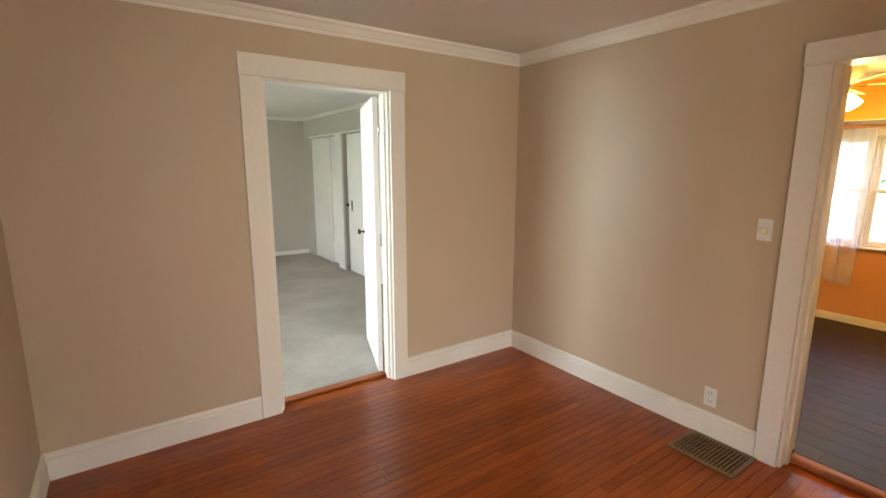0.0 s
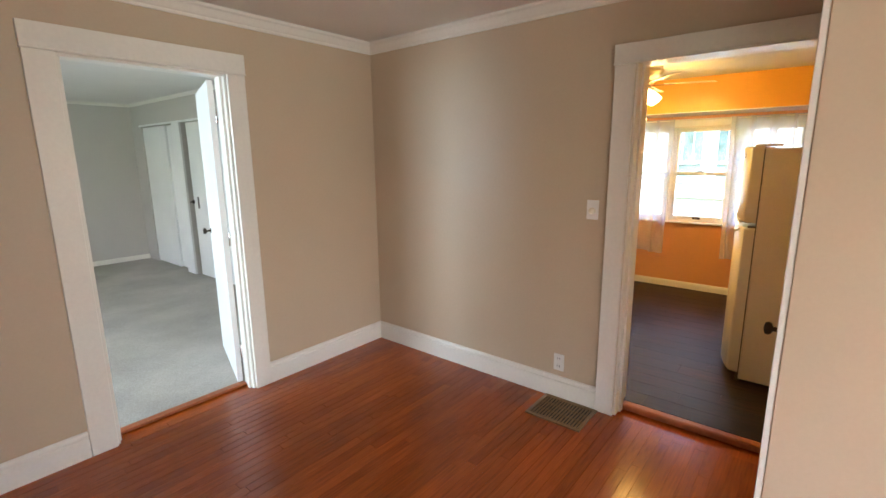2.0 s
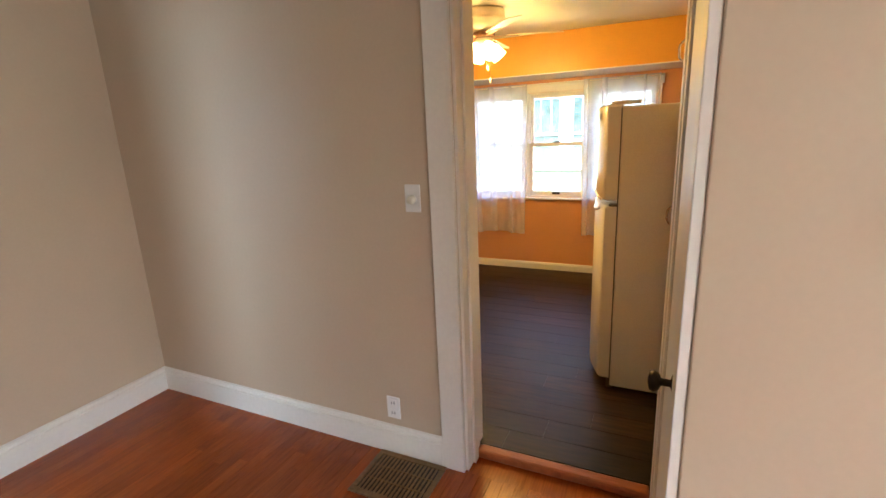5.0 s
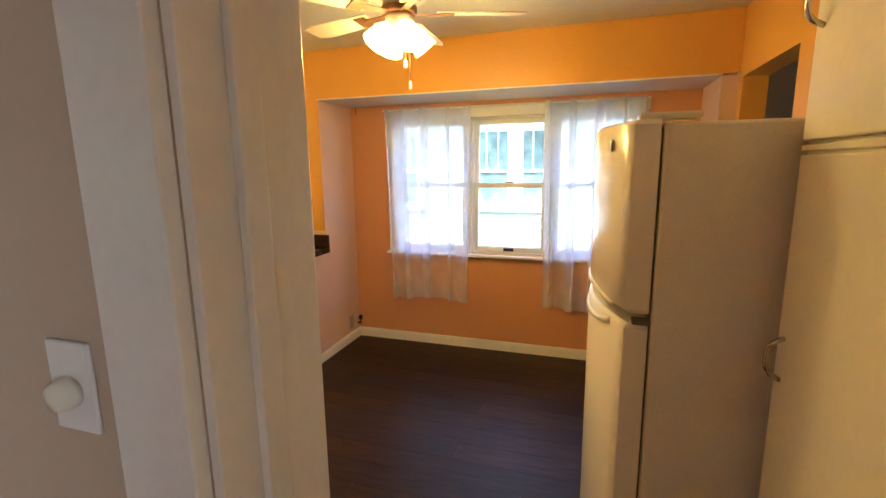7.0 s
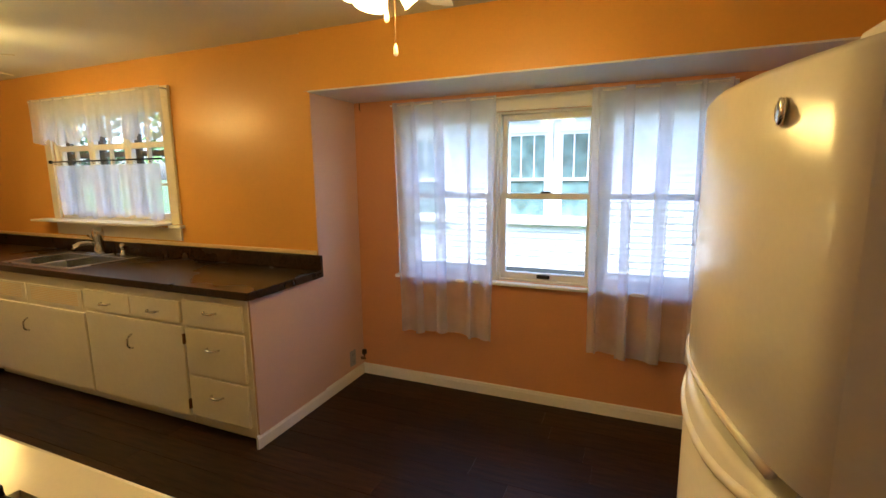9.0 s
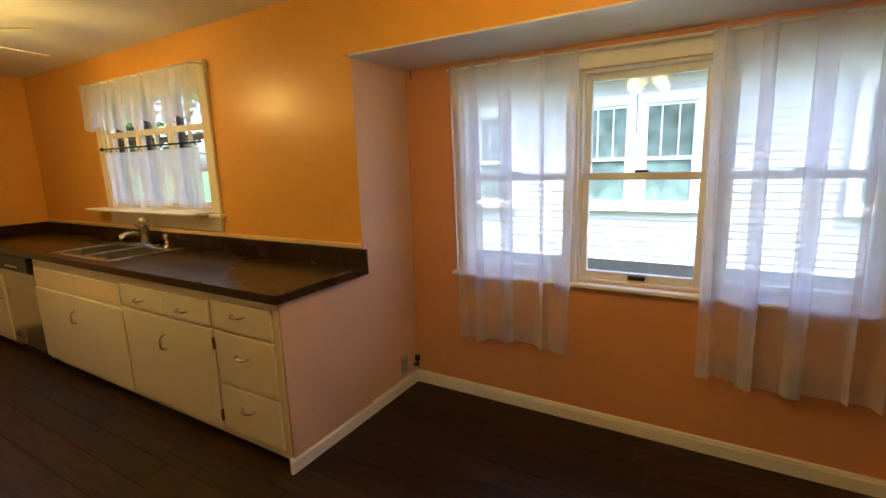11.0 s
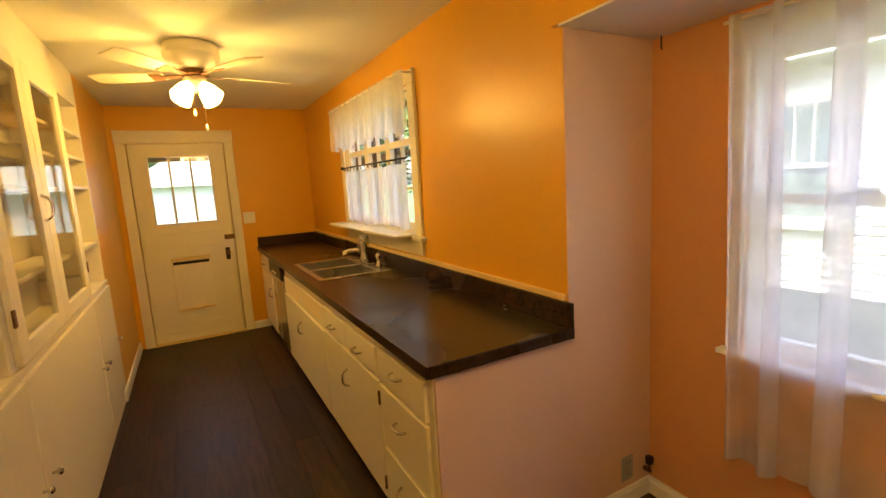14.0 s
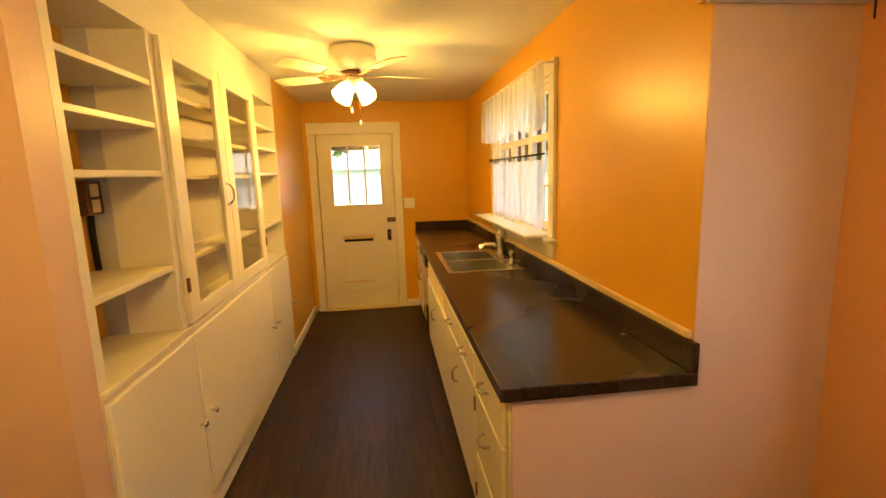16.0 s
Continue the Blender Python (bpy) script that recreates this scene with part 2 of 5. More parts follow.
def part(name, bm, material, parent, label=""):
    """One mesh, given in the world's metres, as a part of a thing or of a part."""
    ob = new(name, to_mesh(name, bm, material))
    ob.parent = parent
    if parent.data is None:
        ob.matrix_parent_inverse = Matrix.Translation(-Vector(parent.location))
    return tagged(ob, label)


def solid(name, bm, material, label="", category="", group="", kind=""):
    return tagged(new(name, to_mesh(name, bm, material)), label, category, group, kind)


def wall_bm(axis, a, b, u0, u1, z0, z1, holes=()):
    """A wall between a and b on its axis, along u, with openings (u0, u1, z0, z1) cut through it."""
    us = sorted({u0, u1, *[h[0] for h in holes], *[h[1] for h in holes]})
    zs = sorted({z0, z1, *[h[2] for h in holes], *[h[3] for h in holes]})
    us, zs = [u for u in us if u0 <= u <= u1], [z for z in zs if z0 <= z <= z1]

    def full(i, j):
        if not (0 <= i < len(us) - 1 and 0 <= j < len(zs) - 1):
            return False
        u, z = (us[i] + us[i + 1]) / 2, (zs[j] + zs[j + 1]) / 2
        return not any(h[0] < u < h[1] and h[2] < z < h[3] for h in holes)

    bm = bmesh.new()
    seen = {}

    def v(d, u, z):
        key = (d, round(u, 5), round(z, 5))
        if key not in seen:
            seen[key] = bm.verts.new((d, u, z) if axis == "x" else (u, d, z))
        return seen[key]

    for i in range(len(us) - 1):
        for j in range(len(zs) - 1):
            if not full(i, j):
                continue
            p, q, r, s = us[i], us[i + 1], zs[j], zs[j + 1]
            for d in (a, b):
                bm.faces.new((v(d, p, r), v(d, q, r), v(d, q, s), v(d, p, s)))
            for (di, dj), (e, f) in {(-1, 0): ((p, r), (p, s)), (1, 0): ((q, r), (q, s)), (0, -1): ((p, r), (q, r)), (0, 1): ((p, s), (q, s))}.items():
                if not full(i + di, j + dj):
                    bm.faces.new((v(a, *e), v(a, *f), v(b, *f), v(b, *e)))
    bmesh.ops.recalc_face_normals(bm, faces=bm.faces)
    return bm


def run_profile(axis, wall, out, u0, u1, profile):
    """A moulding along a wall: rows of (distance from the wall, height) swept from u0 to u1."""
    bm = bmesh.new()
    ends = []
    for u in (u0, u1):
        ends.append([bm.verts.new((wall + out * d, u, z) if axis == "x" else (u, wall + out * d, z)) for d, z in profile])
    n = len(profile)
    for k in range(n):
        bm.faces.new((ends[0][k], ends[0][(k + 1) % n], ends[1][(k + 1) % n], ends[1][k]))
    bm.faces.new(ends[0])
    bm.faces.new(ends[1])
    bmesh.ops.recalc_face_normals(bm, faces=bm.faces)
    return bm


TALLBASE = [(0, 0.0), (0.019, 0.0), (0.019, 0.012), (0.017, 0.104), (0.017, 0.112), (0.011, 0.117), (0.011, 0.125), (0.015, 0.131), (0.010, 0.143), (0, 0.148)]
LOWBASE = [(d, KF + z) for d, z in ((0, 0.0), (0.016, 0.0), (0.015, 0.056), (0.011, 0.064), (0.010, 0.071), (0.004, 0.077), (0, 0.077))]
CROWN = [(0, -0.084), (0.008, -0.082), (0.010, -0.066), (0.016, -0.060), (0.036, -0.026), (0.048, -0.016), (0.050, -0.001), (0, -0.001)]

# ---- large structure ----
CD, CK, CB = 2.462, 2.325, 2.40      # ceilings: front room, kitchen, bedroom
wall_1 = solid("wall_north_front_room", wall_bm("y", 3.30, 3.42, -0.52, 2.70, 0, CD, [(0.67, 1.50, -1, 2.09)]), BEIGE, "warm beige painted wall with a cased doorway", "wall", kind="structure")
wall_2 = solid("wall_east_front_room", wall_bm("x", 2.70, 2.85, 0.44, 3.42, 0, CD, [(0.441, 1.225, -1, 2.07)]), BEIGE, "beige painted wall with the doorway to the kitchen", "wall", kind="structure")
solid("wall_west_front_room", wall_bm("x", -0.64, -0.52, -0.2, 3.42, 0, CD), BEIGE, "beige painted side wall of the front room", "wall", kind="structure")
# the chimney-like block beside the kitchen doorway, with the thermostat on it
solid("wall_stub", boxes((1.95, 2.85, -4.0, 0.425, 0, CD), bevel=0.004), BEIGE, "beige wall end that holds the thermostat", "wall", kind="structure")
# the room behind the camera
solid("wall_living_south", wall_bm("y", -4.12, -4.0, -3.6, 2.0, 0, CD, [(-2.6, -0.9, 0.7, 2.1), (-0.2, 1.5, 0.7, 2.1)]), BEIGE, "beige wall with two wide windows", "wall", kind="structure")
solid("wall_living_west", wall_bm("x", -3.72, -3.6, -4.12, 0.0, 0, CD, [(-3.3, -0.9, 0.6, 2.2)]), BEIGE, "beige wall with a broad window", "wall", kind="structure")
solid("wall_living_north", boxes((-3.72, -0.52, -0.2, -0.08, 0, CD)), BEIGE, "beige wall of the living room", "wall", kind="structure")
solid("ceiling_front_room", boxes((-3.72, 2.85, -4.12, 3.42, CD, CD + 0.1)), CEIL, "plain off-white painted ceiling", "ceiling", kind="structure")
# bedroom
solid("wall_bedroom_far", boxes((-2.2, 3.4, 8.72, 8.84, 0, CB)), ROOMGREY, "pale grey-beige bedroom wall", "wall", kind="structure")
solid("wall_bedroom_closets", wall_bm("x", 2.68, 2.80, 3.42, 8.72, 0, CB, [(7.21, 8.36, -1, 2.05), (5.75, 6.97, -1, 2.05)]), ROOMGREY, "pale wall with two closet openings", "wall", kind="structure")
solid("wall_bedroom_west", wall_bm("x", -2.2, -2.08, 3.42, 8.72, 0, CB, [(3.9, 5.5, 0.55, 2.1), (6.2, 7.8, 0.55, 2.1)]), ROOMGREY, "pale bedroom wall with two windows", "wall", kind="structure")
solid("wall_bedroom_south", boxes((-2.2, -0.52, 3.30, 3.42, 0, CB)), ROOMGREY, "pale bedroom wall", "wall", kind="structure")
solid("wall_closet_back", boxes((3.30, 3.40, 3.42, 8.72, 0, CB)), ROOMGREY, "dim closet back wall", "wall", kind="structure")
solid("ceiling_bedroom", boxes((-2.2, 3.4, 3.42, 8.84, CB, CB + 0.1)), CEIL, "white painted bedroom ceiling", "ceiling", kind="structure")
solid("carpet", boxes((-2.2, 3.4, 3.435, 8.84, -0.05, 0.012)), CARPET, "worn grey-beige cut-pile carpet", "carpet", kind="structure")
# kitchen
wall_k = solid("wall_kitchen_west", boxes((2.85, 2.90, 1.225, 2.86, 2.07, CK), (2.85, 2.90, 1.36, 2.86, 0, 2.07), (2.85, 2.90, 0.11, 1.225, 2.07, CK)), PEACH, "peach painted kitchen wall behind the stove", "wall", kind="structure")
solid("wall_kitchen_return", boxes((2.85, 3.60, 2.74, 2.86, 0, CK)), PINK, "pale tan painted return wall beside the built-in cupboard", "wall", kind="structure")
solid("wall_kitchen_behind_cupboard", boxes((2.85, 2.97, 2.86, 5.405, 0, CK)), PEACH, "peach wall behind the open shelves", "wall", kind="structure")
solid("wall_kitchen_jog", boxes((2.85, 3.595, 5.405, 6.82, 0, CK)), PEACH, "glossy peach wall beside the back door", "wall", kind="structure")
solid("wall_back", wall_bm("y", 6.70, 6.82, 3.595, 5.50, 0, CK, [(3.725, 4.545, -1, 1.985)]), PEACH, "peach wall with the back door", "wall", kind="structure")
solid("wall_sink", wall_bm("x", 5.375, 5.50, 2.775, 6.70, 0, CK, [(4.04, 5.36, 1.165, 2.05)]), PEACH, "orange peach painted wall over the sink", "wall", kind="structure")
solid("wall_bay_north", boxes((5.3765, 5.97, 2.771, 2.90, 0, 1.985), (5.50, 5.97, 2.775, 2.90, 1.985, CK)), PINK, "pinkish beige side wall of the window bay", "wall", kind="structure")
solid("wall_bay_window", wall_bm("x", 5.845, 5.97, 0.07, 2.775, 0, CK, [(0.56, 2.40, 0.822, 1.87)]), BAYPEACH, "peach wall under a row of three windows", "wall", kind="structure")
solid("wall_bay_south", boxes((5.375, 5.845, 0.07, 0.195, 0, 1.988)), PINK, "pinkish beige side wall of the window bay", "wall", kind="structure")
solid("wall_beam", boxes((5.375, 5.845, 0.11, 2.775, 1.994, CK), (5.348, 5.3745, 0.112, 2.806, 1.994, CK - 0.001)), PEACH, "peach painted beam over the window bay", "beam", kind="structure")
solid("ceiling_bay", boxes((5.350, 5.845, 0.195, 2.770, 1.986, 1.994)), GLOSSCEIL, "glossy white painted soffit of the bay", "ceiling", kind="structure")
solid("wall_kitchen_south", wall_bm("y", -0.01, 0.11, 2.85, 5.375, 0, CK, [(4.56, 5.30, -1, 1.965)]), PEACH, "peach wall with an opening behind the refrigerator", "wall", kind="structure")
solid("wall_hall", boxes((4.30, 5.60, -1.32, -1.2, 0, CK), (4.30, 4.42, -1.2, -0.01, 0, CK), (5.48, 5.60, -1.2, -0.01, 0, CK), (4.30, 5.60, -1.32, -0.01, CK - 0.01, CK + 0.09)), ROOMGREY, "dim walls of a small back hall", "wall", kind="structure")
solid("ceiling_kitchen", boxes((2.85, 5.50, -0.01, 6.82, CK, CK + 0.1)), CEIL, "off-white painted kitchen ceiling", "ceiling", kind="structure")

# mouldings of the front room
solid("crown_north", run_profile("y", 3.30, -1, -0.52, 2.70, [(d, CD + z) for d, z in CROWN]), TRIM, "white painted crown moulding", "moulding", kind="structure")
solid("crown_east", run_profile("x", 2.70, -1, 0.425, 3.30, [(d, CD + z) for d, z in CROWN]), TRIM, "white painted crown moulding", "moulding", kind="structure")
solid("baseboard_north_a", run_profile("y", 3.30, -1, -0.52, 0.545, TALLBASE), TRIM, "tall white moulded baseboard", "baseboard", kind="structure")
solid("baseboard_north_b", run_profile("y", 3.30, -1, 1.615, 2.70, TALLBASE), TRIM, "tall white moulded baseboard", "baseboard", kind="structure")
solid("baseboard_east", run_profile("x", 2.70, -1, 1.335, 3.30, TALLBASE), TRIM, "tall white moulded baseboard", "baseboard", kind="structure")
solid("baseboard_west", run_profile("x", -0.52, 1, -0.2, 3.30, TALLBASE), TRIM, "tall white moulded baseboard", "baseboard", kind="structure")
solid("crown_west", run_profile("x", -0.52, 1, -0.2, 3.30, [(d, CD + z) for d, z in CROWN]), TRIM, "white painted crown moulding", "moulding", kind="structure")
solid("baseboard_bedroom_far", run_profile("y", 8.72, -1, -2.08, 2.68, [(d, z * 0.55) for d, z in TALLBASE]), TRIM, "white baseboard above the carpet", "baseboard", kind="structure")
solid("crown_bedroom_far", run_profile("y", 8.72, -1, -2.08, 2.68, [(d * 0.5, CB + z * 0.5) for d, z in CROWN]), TRIM, "thin white cove moulding", "moulding", kind="structure")
solid("crown_bedroom_closets", run_profile("x", 2.68, -1, 3.42, 8.72, [(d * 0.5, CB + z * 0.5) for d, z in CROWN]), TRIM, "thin white cove moulding", "moulding", kind="structure")
# low baseboards of the kitchen
solid("baseboard_bay_window", run_profile("x", 5.845, -1, 0.195, 2.775, LOWBASE), TRIM, "low white baseboard under the windows", "baseboard", kind="structure")
solid("baseboard_bay_north", run_profile("y", 2.775, -1, 4.77, 5.845, LOWBASE), TRIM, "low white baseboard on the peninsula end", "baseboard", kind="structure")
solid("baseboard_jog", run_profile("x", 3.595, 1, 5.405, 6.70, LOWBASE), TRIM, "low white baseboard", "baseboard", kind="structure")
solid("baseboard_back", run_profile("y", 6.70, -1, 4.635, 4.80, LOWBASE), TRIM, "short low white baseboard", "baseboard", kind="structure")


def casing(name, axis, wall, out, u0, u1, head, left, right, headh, depth, material=TRIM, label="white painted door casing with a plain head board", sides=(True, True)):
    """Side boards and a taller head board with a thin cap strip round an opening."""
    def b(d0, d1, a, c, z0, z1):
        p, q = sorted((wall + out * d0, wall + out * d1))
        return (p, q, a, c, z0, z1) if axis == "x" else (a, c, p, q, z0, z1)
    root = thing(name, (wall if axis == "x" else u0, u0 if axis == "x" else wall, 0), label, "door casing", kind="structure")
    if sides[0]:
        part("side_board", boxes(b(0, depth, u0 - left, u0, 0, head), bevel=0.003), material, root)
    if sides[1]:
        part("side_board", boxes(b(0, depth, u1, u1 + right, 0, head), bevel=0.003), material, root)
    part("head_board", boxes(b(0, depth + 0.004, u0 - left - 0.004, u1 + right + 0.004, head + 0.012, head + headh), bevel=0.003), material, root)
    part("bead", boxes(b(0, depth + 0.009, u0 - left - 0.006, u1 + right + 0.006, head, head + 0.012), bevel=0.004), material, root)
    return root


c = casing("casing_bedroom_door", "y", 3.30, -1, 0.67, 1.50, 2.09, 0.122, 0.113, 0.122, 0.022)
part("jamb", boxes((0.67, 0.684, 3.30, 3.42, 0, 2.09), (1.486, 1.50, 3.30, 3.42, 0, 2.09), (0.684, 1.486, 3.30, 3.42, 2.076, 2.09), (1.472, 1.486, 3.33, 3.36, 0, 2.076), (0.684, 0.698, 3.33, 3.36, 0, 2.076), bevel=0.002), TRIM, c)
c = casing("casing_kitchen_door", "x", 2.70, -1, 0.458, 1.225, 2.055, 0.03, 0.108, 0.105, 0.022, sides=(False, True))
part("jamb", boxes((2.70, 2.85, 1.211, 1.225, 0, 2.07), (2.70, 2.85, 0.441, 0.451, 0, 2.07), (2.70, 2.85, 0.451, 1.211, 2.056, 2.07), bevel=0.002), TRIM, c)
part("door_stop", boxes((2.76, 2.80, 1.199, 1.211, 0, 2.056), bevel=0.002), TRIM, c)
part("kitchen_side_board", boxes((2.852, 2.912, 1.216, 1.358, KF, 2.068), bevel=0.004), TRIM, c)
solid("threshold_kitchen", boxes((2.80, 2.862, 0.453, 1.211, -0.004, KF + 0.003), bevel=0.012), THRESH, "worn reddish wooden threshold strip", "threshold", kind="structure")
solid("threshold_bedroom", boxes((0.684, 1.486, 3.395, 3.45, 0, 0.018), bevel=0.004), THRESH, "worn wooden strip at the carpet edge", "threshold", kind="structure")

# closed narrow closet door in the side of the wall end
d = thing("closet_door_by_kitchen", (2.10, 0.43, 0), "closed narrow white door with a dark knob beside the kitchen doorway", "door", kind="structure")
part("casing_board", boxes((1.955, 2.055, 0.425, 0.447, 0, 2.07), (2.60, 2.695, 0.425, 0.447, 0, 2.07), (1.955, 2.695, 0.425, 0.447, 2.07, 2.185), bevel=0.003), TRIM, d)
slab = part("slab", boxes((2.06, 2.595, 0.426, 0.438, 0.01, 2.065), bevel=0.002), DOORW, d)
part("knob", lathe([(0.004, 0.0), (0.022, 0.001), (0.022, 0.004), (0.009, 0.008), (0.009, 0.028), (0.022, 0.034), (0.026, 0.044), (0.022, 0.054), (0.006, 0.058)], (2.14, 0.438, 0.915), "y"), DARKM, slab, "dark bronze round knob")
part("corner_block", boxes((1.935, 1.953, 0.405, 0.449, 0, 0.155), bevel=0.003), TRIM, d)

# open bedroom door leaf
leaf = thing("bedroom_door", (1.485, 3.44, 0), "white panelled door standing open into the bedroom", "door", kind="structure")
LEAF_POSE = pose(1.478, 3.432, 0, 0, 0, LEAFTURN)


def leaf_part(name, bm, material, parent, label=""):
    bmesh.ops.transform(bm, matrix=LEAF_POSE, verts=bm.verts)
    return part(name, bm, material, parent, label)


lf = leaf_part("leaf", boxes((0, 0.775, 0, 0.035, 0.02, 2.065), bevel=0.002), DOORW, leaf)
for z0, z1 in ((0.2, 0.75), (0.85, 1.9)):
    leaf_part("panel_mould", boxes((0.12, 0.655, -0.004, 0.0, z0, z0 + 0.02), (0.12, 0.655, -0.004, 0.0, z1 - 0.02, z1), (0.12, 0.14, -0.004, 0, z0 + 0.02, z1 - 0.02), (0.635, 0.655, -0.004, 0, z0 + 0.02, z1 - 0.02)), DOORW, lf)
for z in (0.25, 1.05, 1.85):
    leaf_part("hinge", lathe([(0.006, -0.045), (0.008, -0.04), (0.008, 0.04), (0.006, 0.045)], (-0.006, -0.006, z), steps=10), CHROME, lf, "painted steel hinge")
leaf_part("latch_plate", boxes((0.7755, 0.777, 0.006, 0.03, 0.98, 1.12)), DARKM, lf)
leaf_part("knob", lathe([(0.02, 0.0), (0.02, 0.004), (0.008, 0.008), (0.008, 0.03), (0.022, 0.036), (0.025, 0.046), (0.018, 0.056)], (0.71, 0.035, 1.02), "y", 16), DARKM, lf)

# closet doors of the bedroom
for name, y0, y1, off in (("closet_slider", 7.56, 8.36, 0.02), ("closet_slider", 7.21, 7.62, 0.056), ("closet_door_bedroom", 5.76, 6.86, 0.015)):
    cd = thing(name, (2.68 + off, (y0 + y1) / 2, 0.02), "flat white closet door standing closed above the carpet", "closet door", kind="structure")
    dd = part("slab", boxes((2.68 + off, 2.712 + off, y0, y1, 0.025, 2.04), bevel=0.002), DOORW, cd)
    if "bedroom" in name:
        part("backplate", boxes((2.688, 2.6955, 6.70, 6.735, 0.94, 1.09), bevel=0.002), DARKM, dd)
        part("knob", lathe([(0.022, 0.0), (0.028, -0.012), (0.02, -0.02), (0.008, -0.026), (0.008, -0.05)], (2.640, 6.718, 1.03), "x", 16), DARKM, dd)
solid("closet_post", boxes((2.655, 2.69, 6.97, 7.21, 0.012, 2.05), bevel=0.003), DOORW, "white painted post between the closets", "post", kind="structure")
solid("closet_header", boxes((2.66, 2.679, 5.74, 8.4, 2.05, 2.075), bevel=0.003), DOORW, "thin white strip over the closets", "moulding", kind="structure")

# ---- windows ----


def sash_window(name, axis, mid, out, u0, u1, z0, z1, meet, label, cols=1, rowsplit=None, glass=GLASS, bar=0.042, material=WHITE, lift=True):
    """A double-hung window: an outer upper and an inner lower sash in a frame, mid is the sashes' plane, out points outdoors."""
    def b(d0, d1, a, c, e, f):
        p, q = sorted((mid + out * d0, mid + out * d1))
        return (p, q, a, c, e, f) if axis == "x" else (a, c, p, q, e, f)
    root = thing(name, (mid, (u0 + u1) / 2, z0) if axis == "x" else ((u0 + u1) / 2, mid, z0), label, "window", kind="structure")
    fr = 0.014 if bar < 0.04 else 0.022
    part("window_frame", boxes(b(-0.02, 0.075, u0, u0 + fr, z0, z1), b(-0.02, 0.075, u1 - fr, u1, z0, z1), b(-0.02, 0.075, u0 + fr, u1 - fr, z1 - fr, z1), b(-0.02, 0.075, u0 + fr, u1 - fr, z0, z0 + fr), bevel=0.002), material, root)
    for s, (a, c, d0) in enumerate(((z0 + fr, meet + 0.018, 0.0), (meet - 0.018, z1 - fr, 0.036))):
        l, r = u0 + fr, u1 - fr
        bot = (0.042 if bar < 0.04 else 0.06) if s == 0 else 0.034
        sash = part("sash", boxes(b(d0, d0 + 0.034, l, l + bar, a, c), b(d0, d0 + 0.034, r - bar, r, a, c), b(d0, d0 + 0.034, l + bar, r - bar, a, a + bot), b(d0, d0 + 0.034, l + bar, r - bar, c - 0.036, c), bevel=0.003), material, root)
        for k in range(1, cols):
            u = l + bar + (r - l - 2 * bar) * k / cols
            part("muntin", boxes(b(d0 + 0.004, d0 + 0.03, u - 0.009, u + 0.009, a + bot, c - 0.036), bevel=0.003), material, sash)
        pane = part("pane", boxes(b(d0 + 0.014, d0 + 0.018, l + bar - 0.004, r - bar + 0.004, a + bot - 0.004, c - 0.032)), glass, sash)
        pane.visible_shadow = False
        if s == 0 and lift:
            part("sash_lift", boxes(b(-0.016, 0.0, (l + r) / 2 - 0.04, (l + r) / 2 + 0.04, a + 0.012, a + 0.036), bevel=0.005), DARKM, sash, "dark metal sash lift")
            part("sash_lock", boxes(b(0.0, 0.03, (l + r) / 2 - 0.03, (l + r) / 2 + 0.03, c, c + 0.012), bevel=0.004), DARKM, sash, "dark sash lock")
    return root


# WHITE instead of TRIM here puts the daylight into the bay frames' colour
for y0, y1 in ((1.79, 2.40), (1.168, 1.748), (0.56, 1.126)):
    sash_window("window_bay", "x", 5.885, 1, y0, y1, 0.822, 1.87, 1.36, "white double-hung window in the kitchen bay", bar=0.03, material=WHITE)
t = thing("window_bay_trim", (5.845, 1.48, 0.83), "white painted trim round three bay windows", "window trim", kind="structure")
part("mullion", boxes((5.832, 5.97, 1.748, 1.79, 0.822, 1.87), bevel=0.003), WHITE, t)
part("mullion", boxes((5.832, 5.97, 1.126, 1.168, 0.822, 1.87), bevel=0.003), WHITE, t)
part("side_casing", boxes((5.827, 5.845, 2.40, 2.445, 0.822, 1.87), bevel=0.003), WHITE, t)
part("side_casing", boxes((5.827, 5.845, 0.515, 0.56, 0.822, 1.87), bevel=0.003), WHITE, t)
part("head_casing", boxes((5.825, 5.845, 0.50, 2.46, 1.87, 1.955), bevel=0.003), WHITE, t)
part("window_sill", boxes((5.80, 5.90, 0.495, 2.465, 0.800, 0.821), bevel=0.006), WHITE, t, "white window stool with a rounded nose")

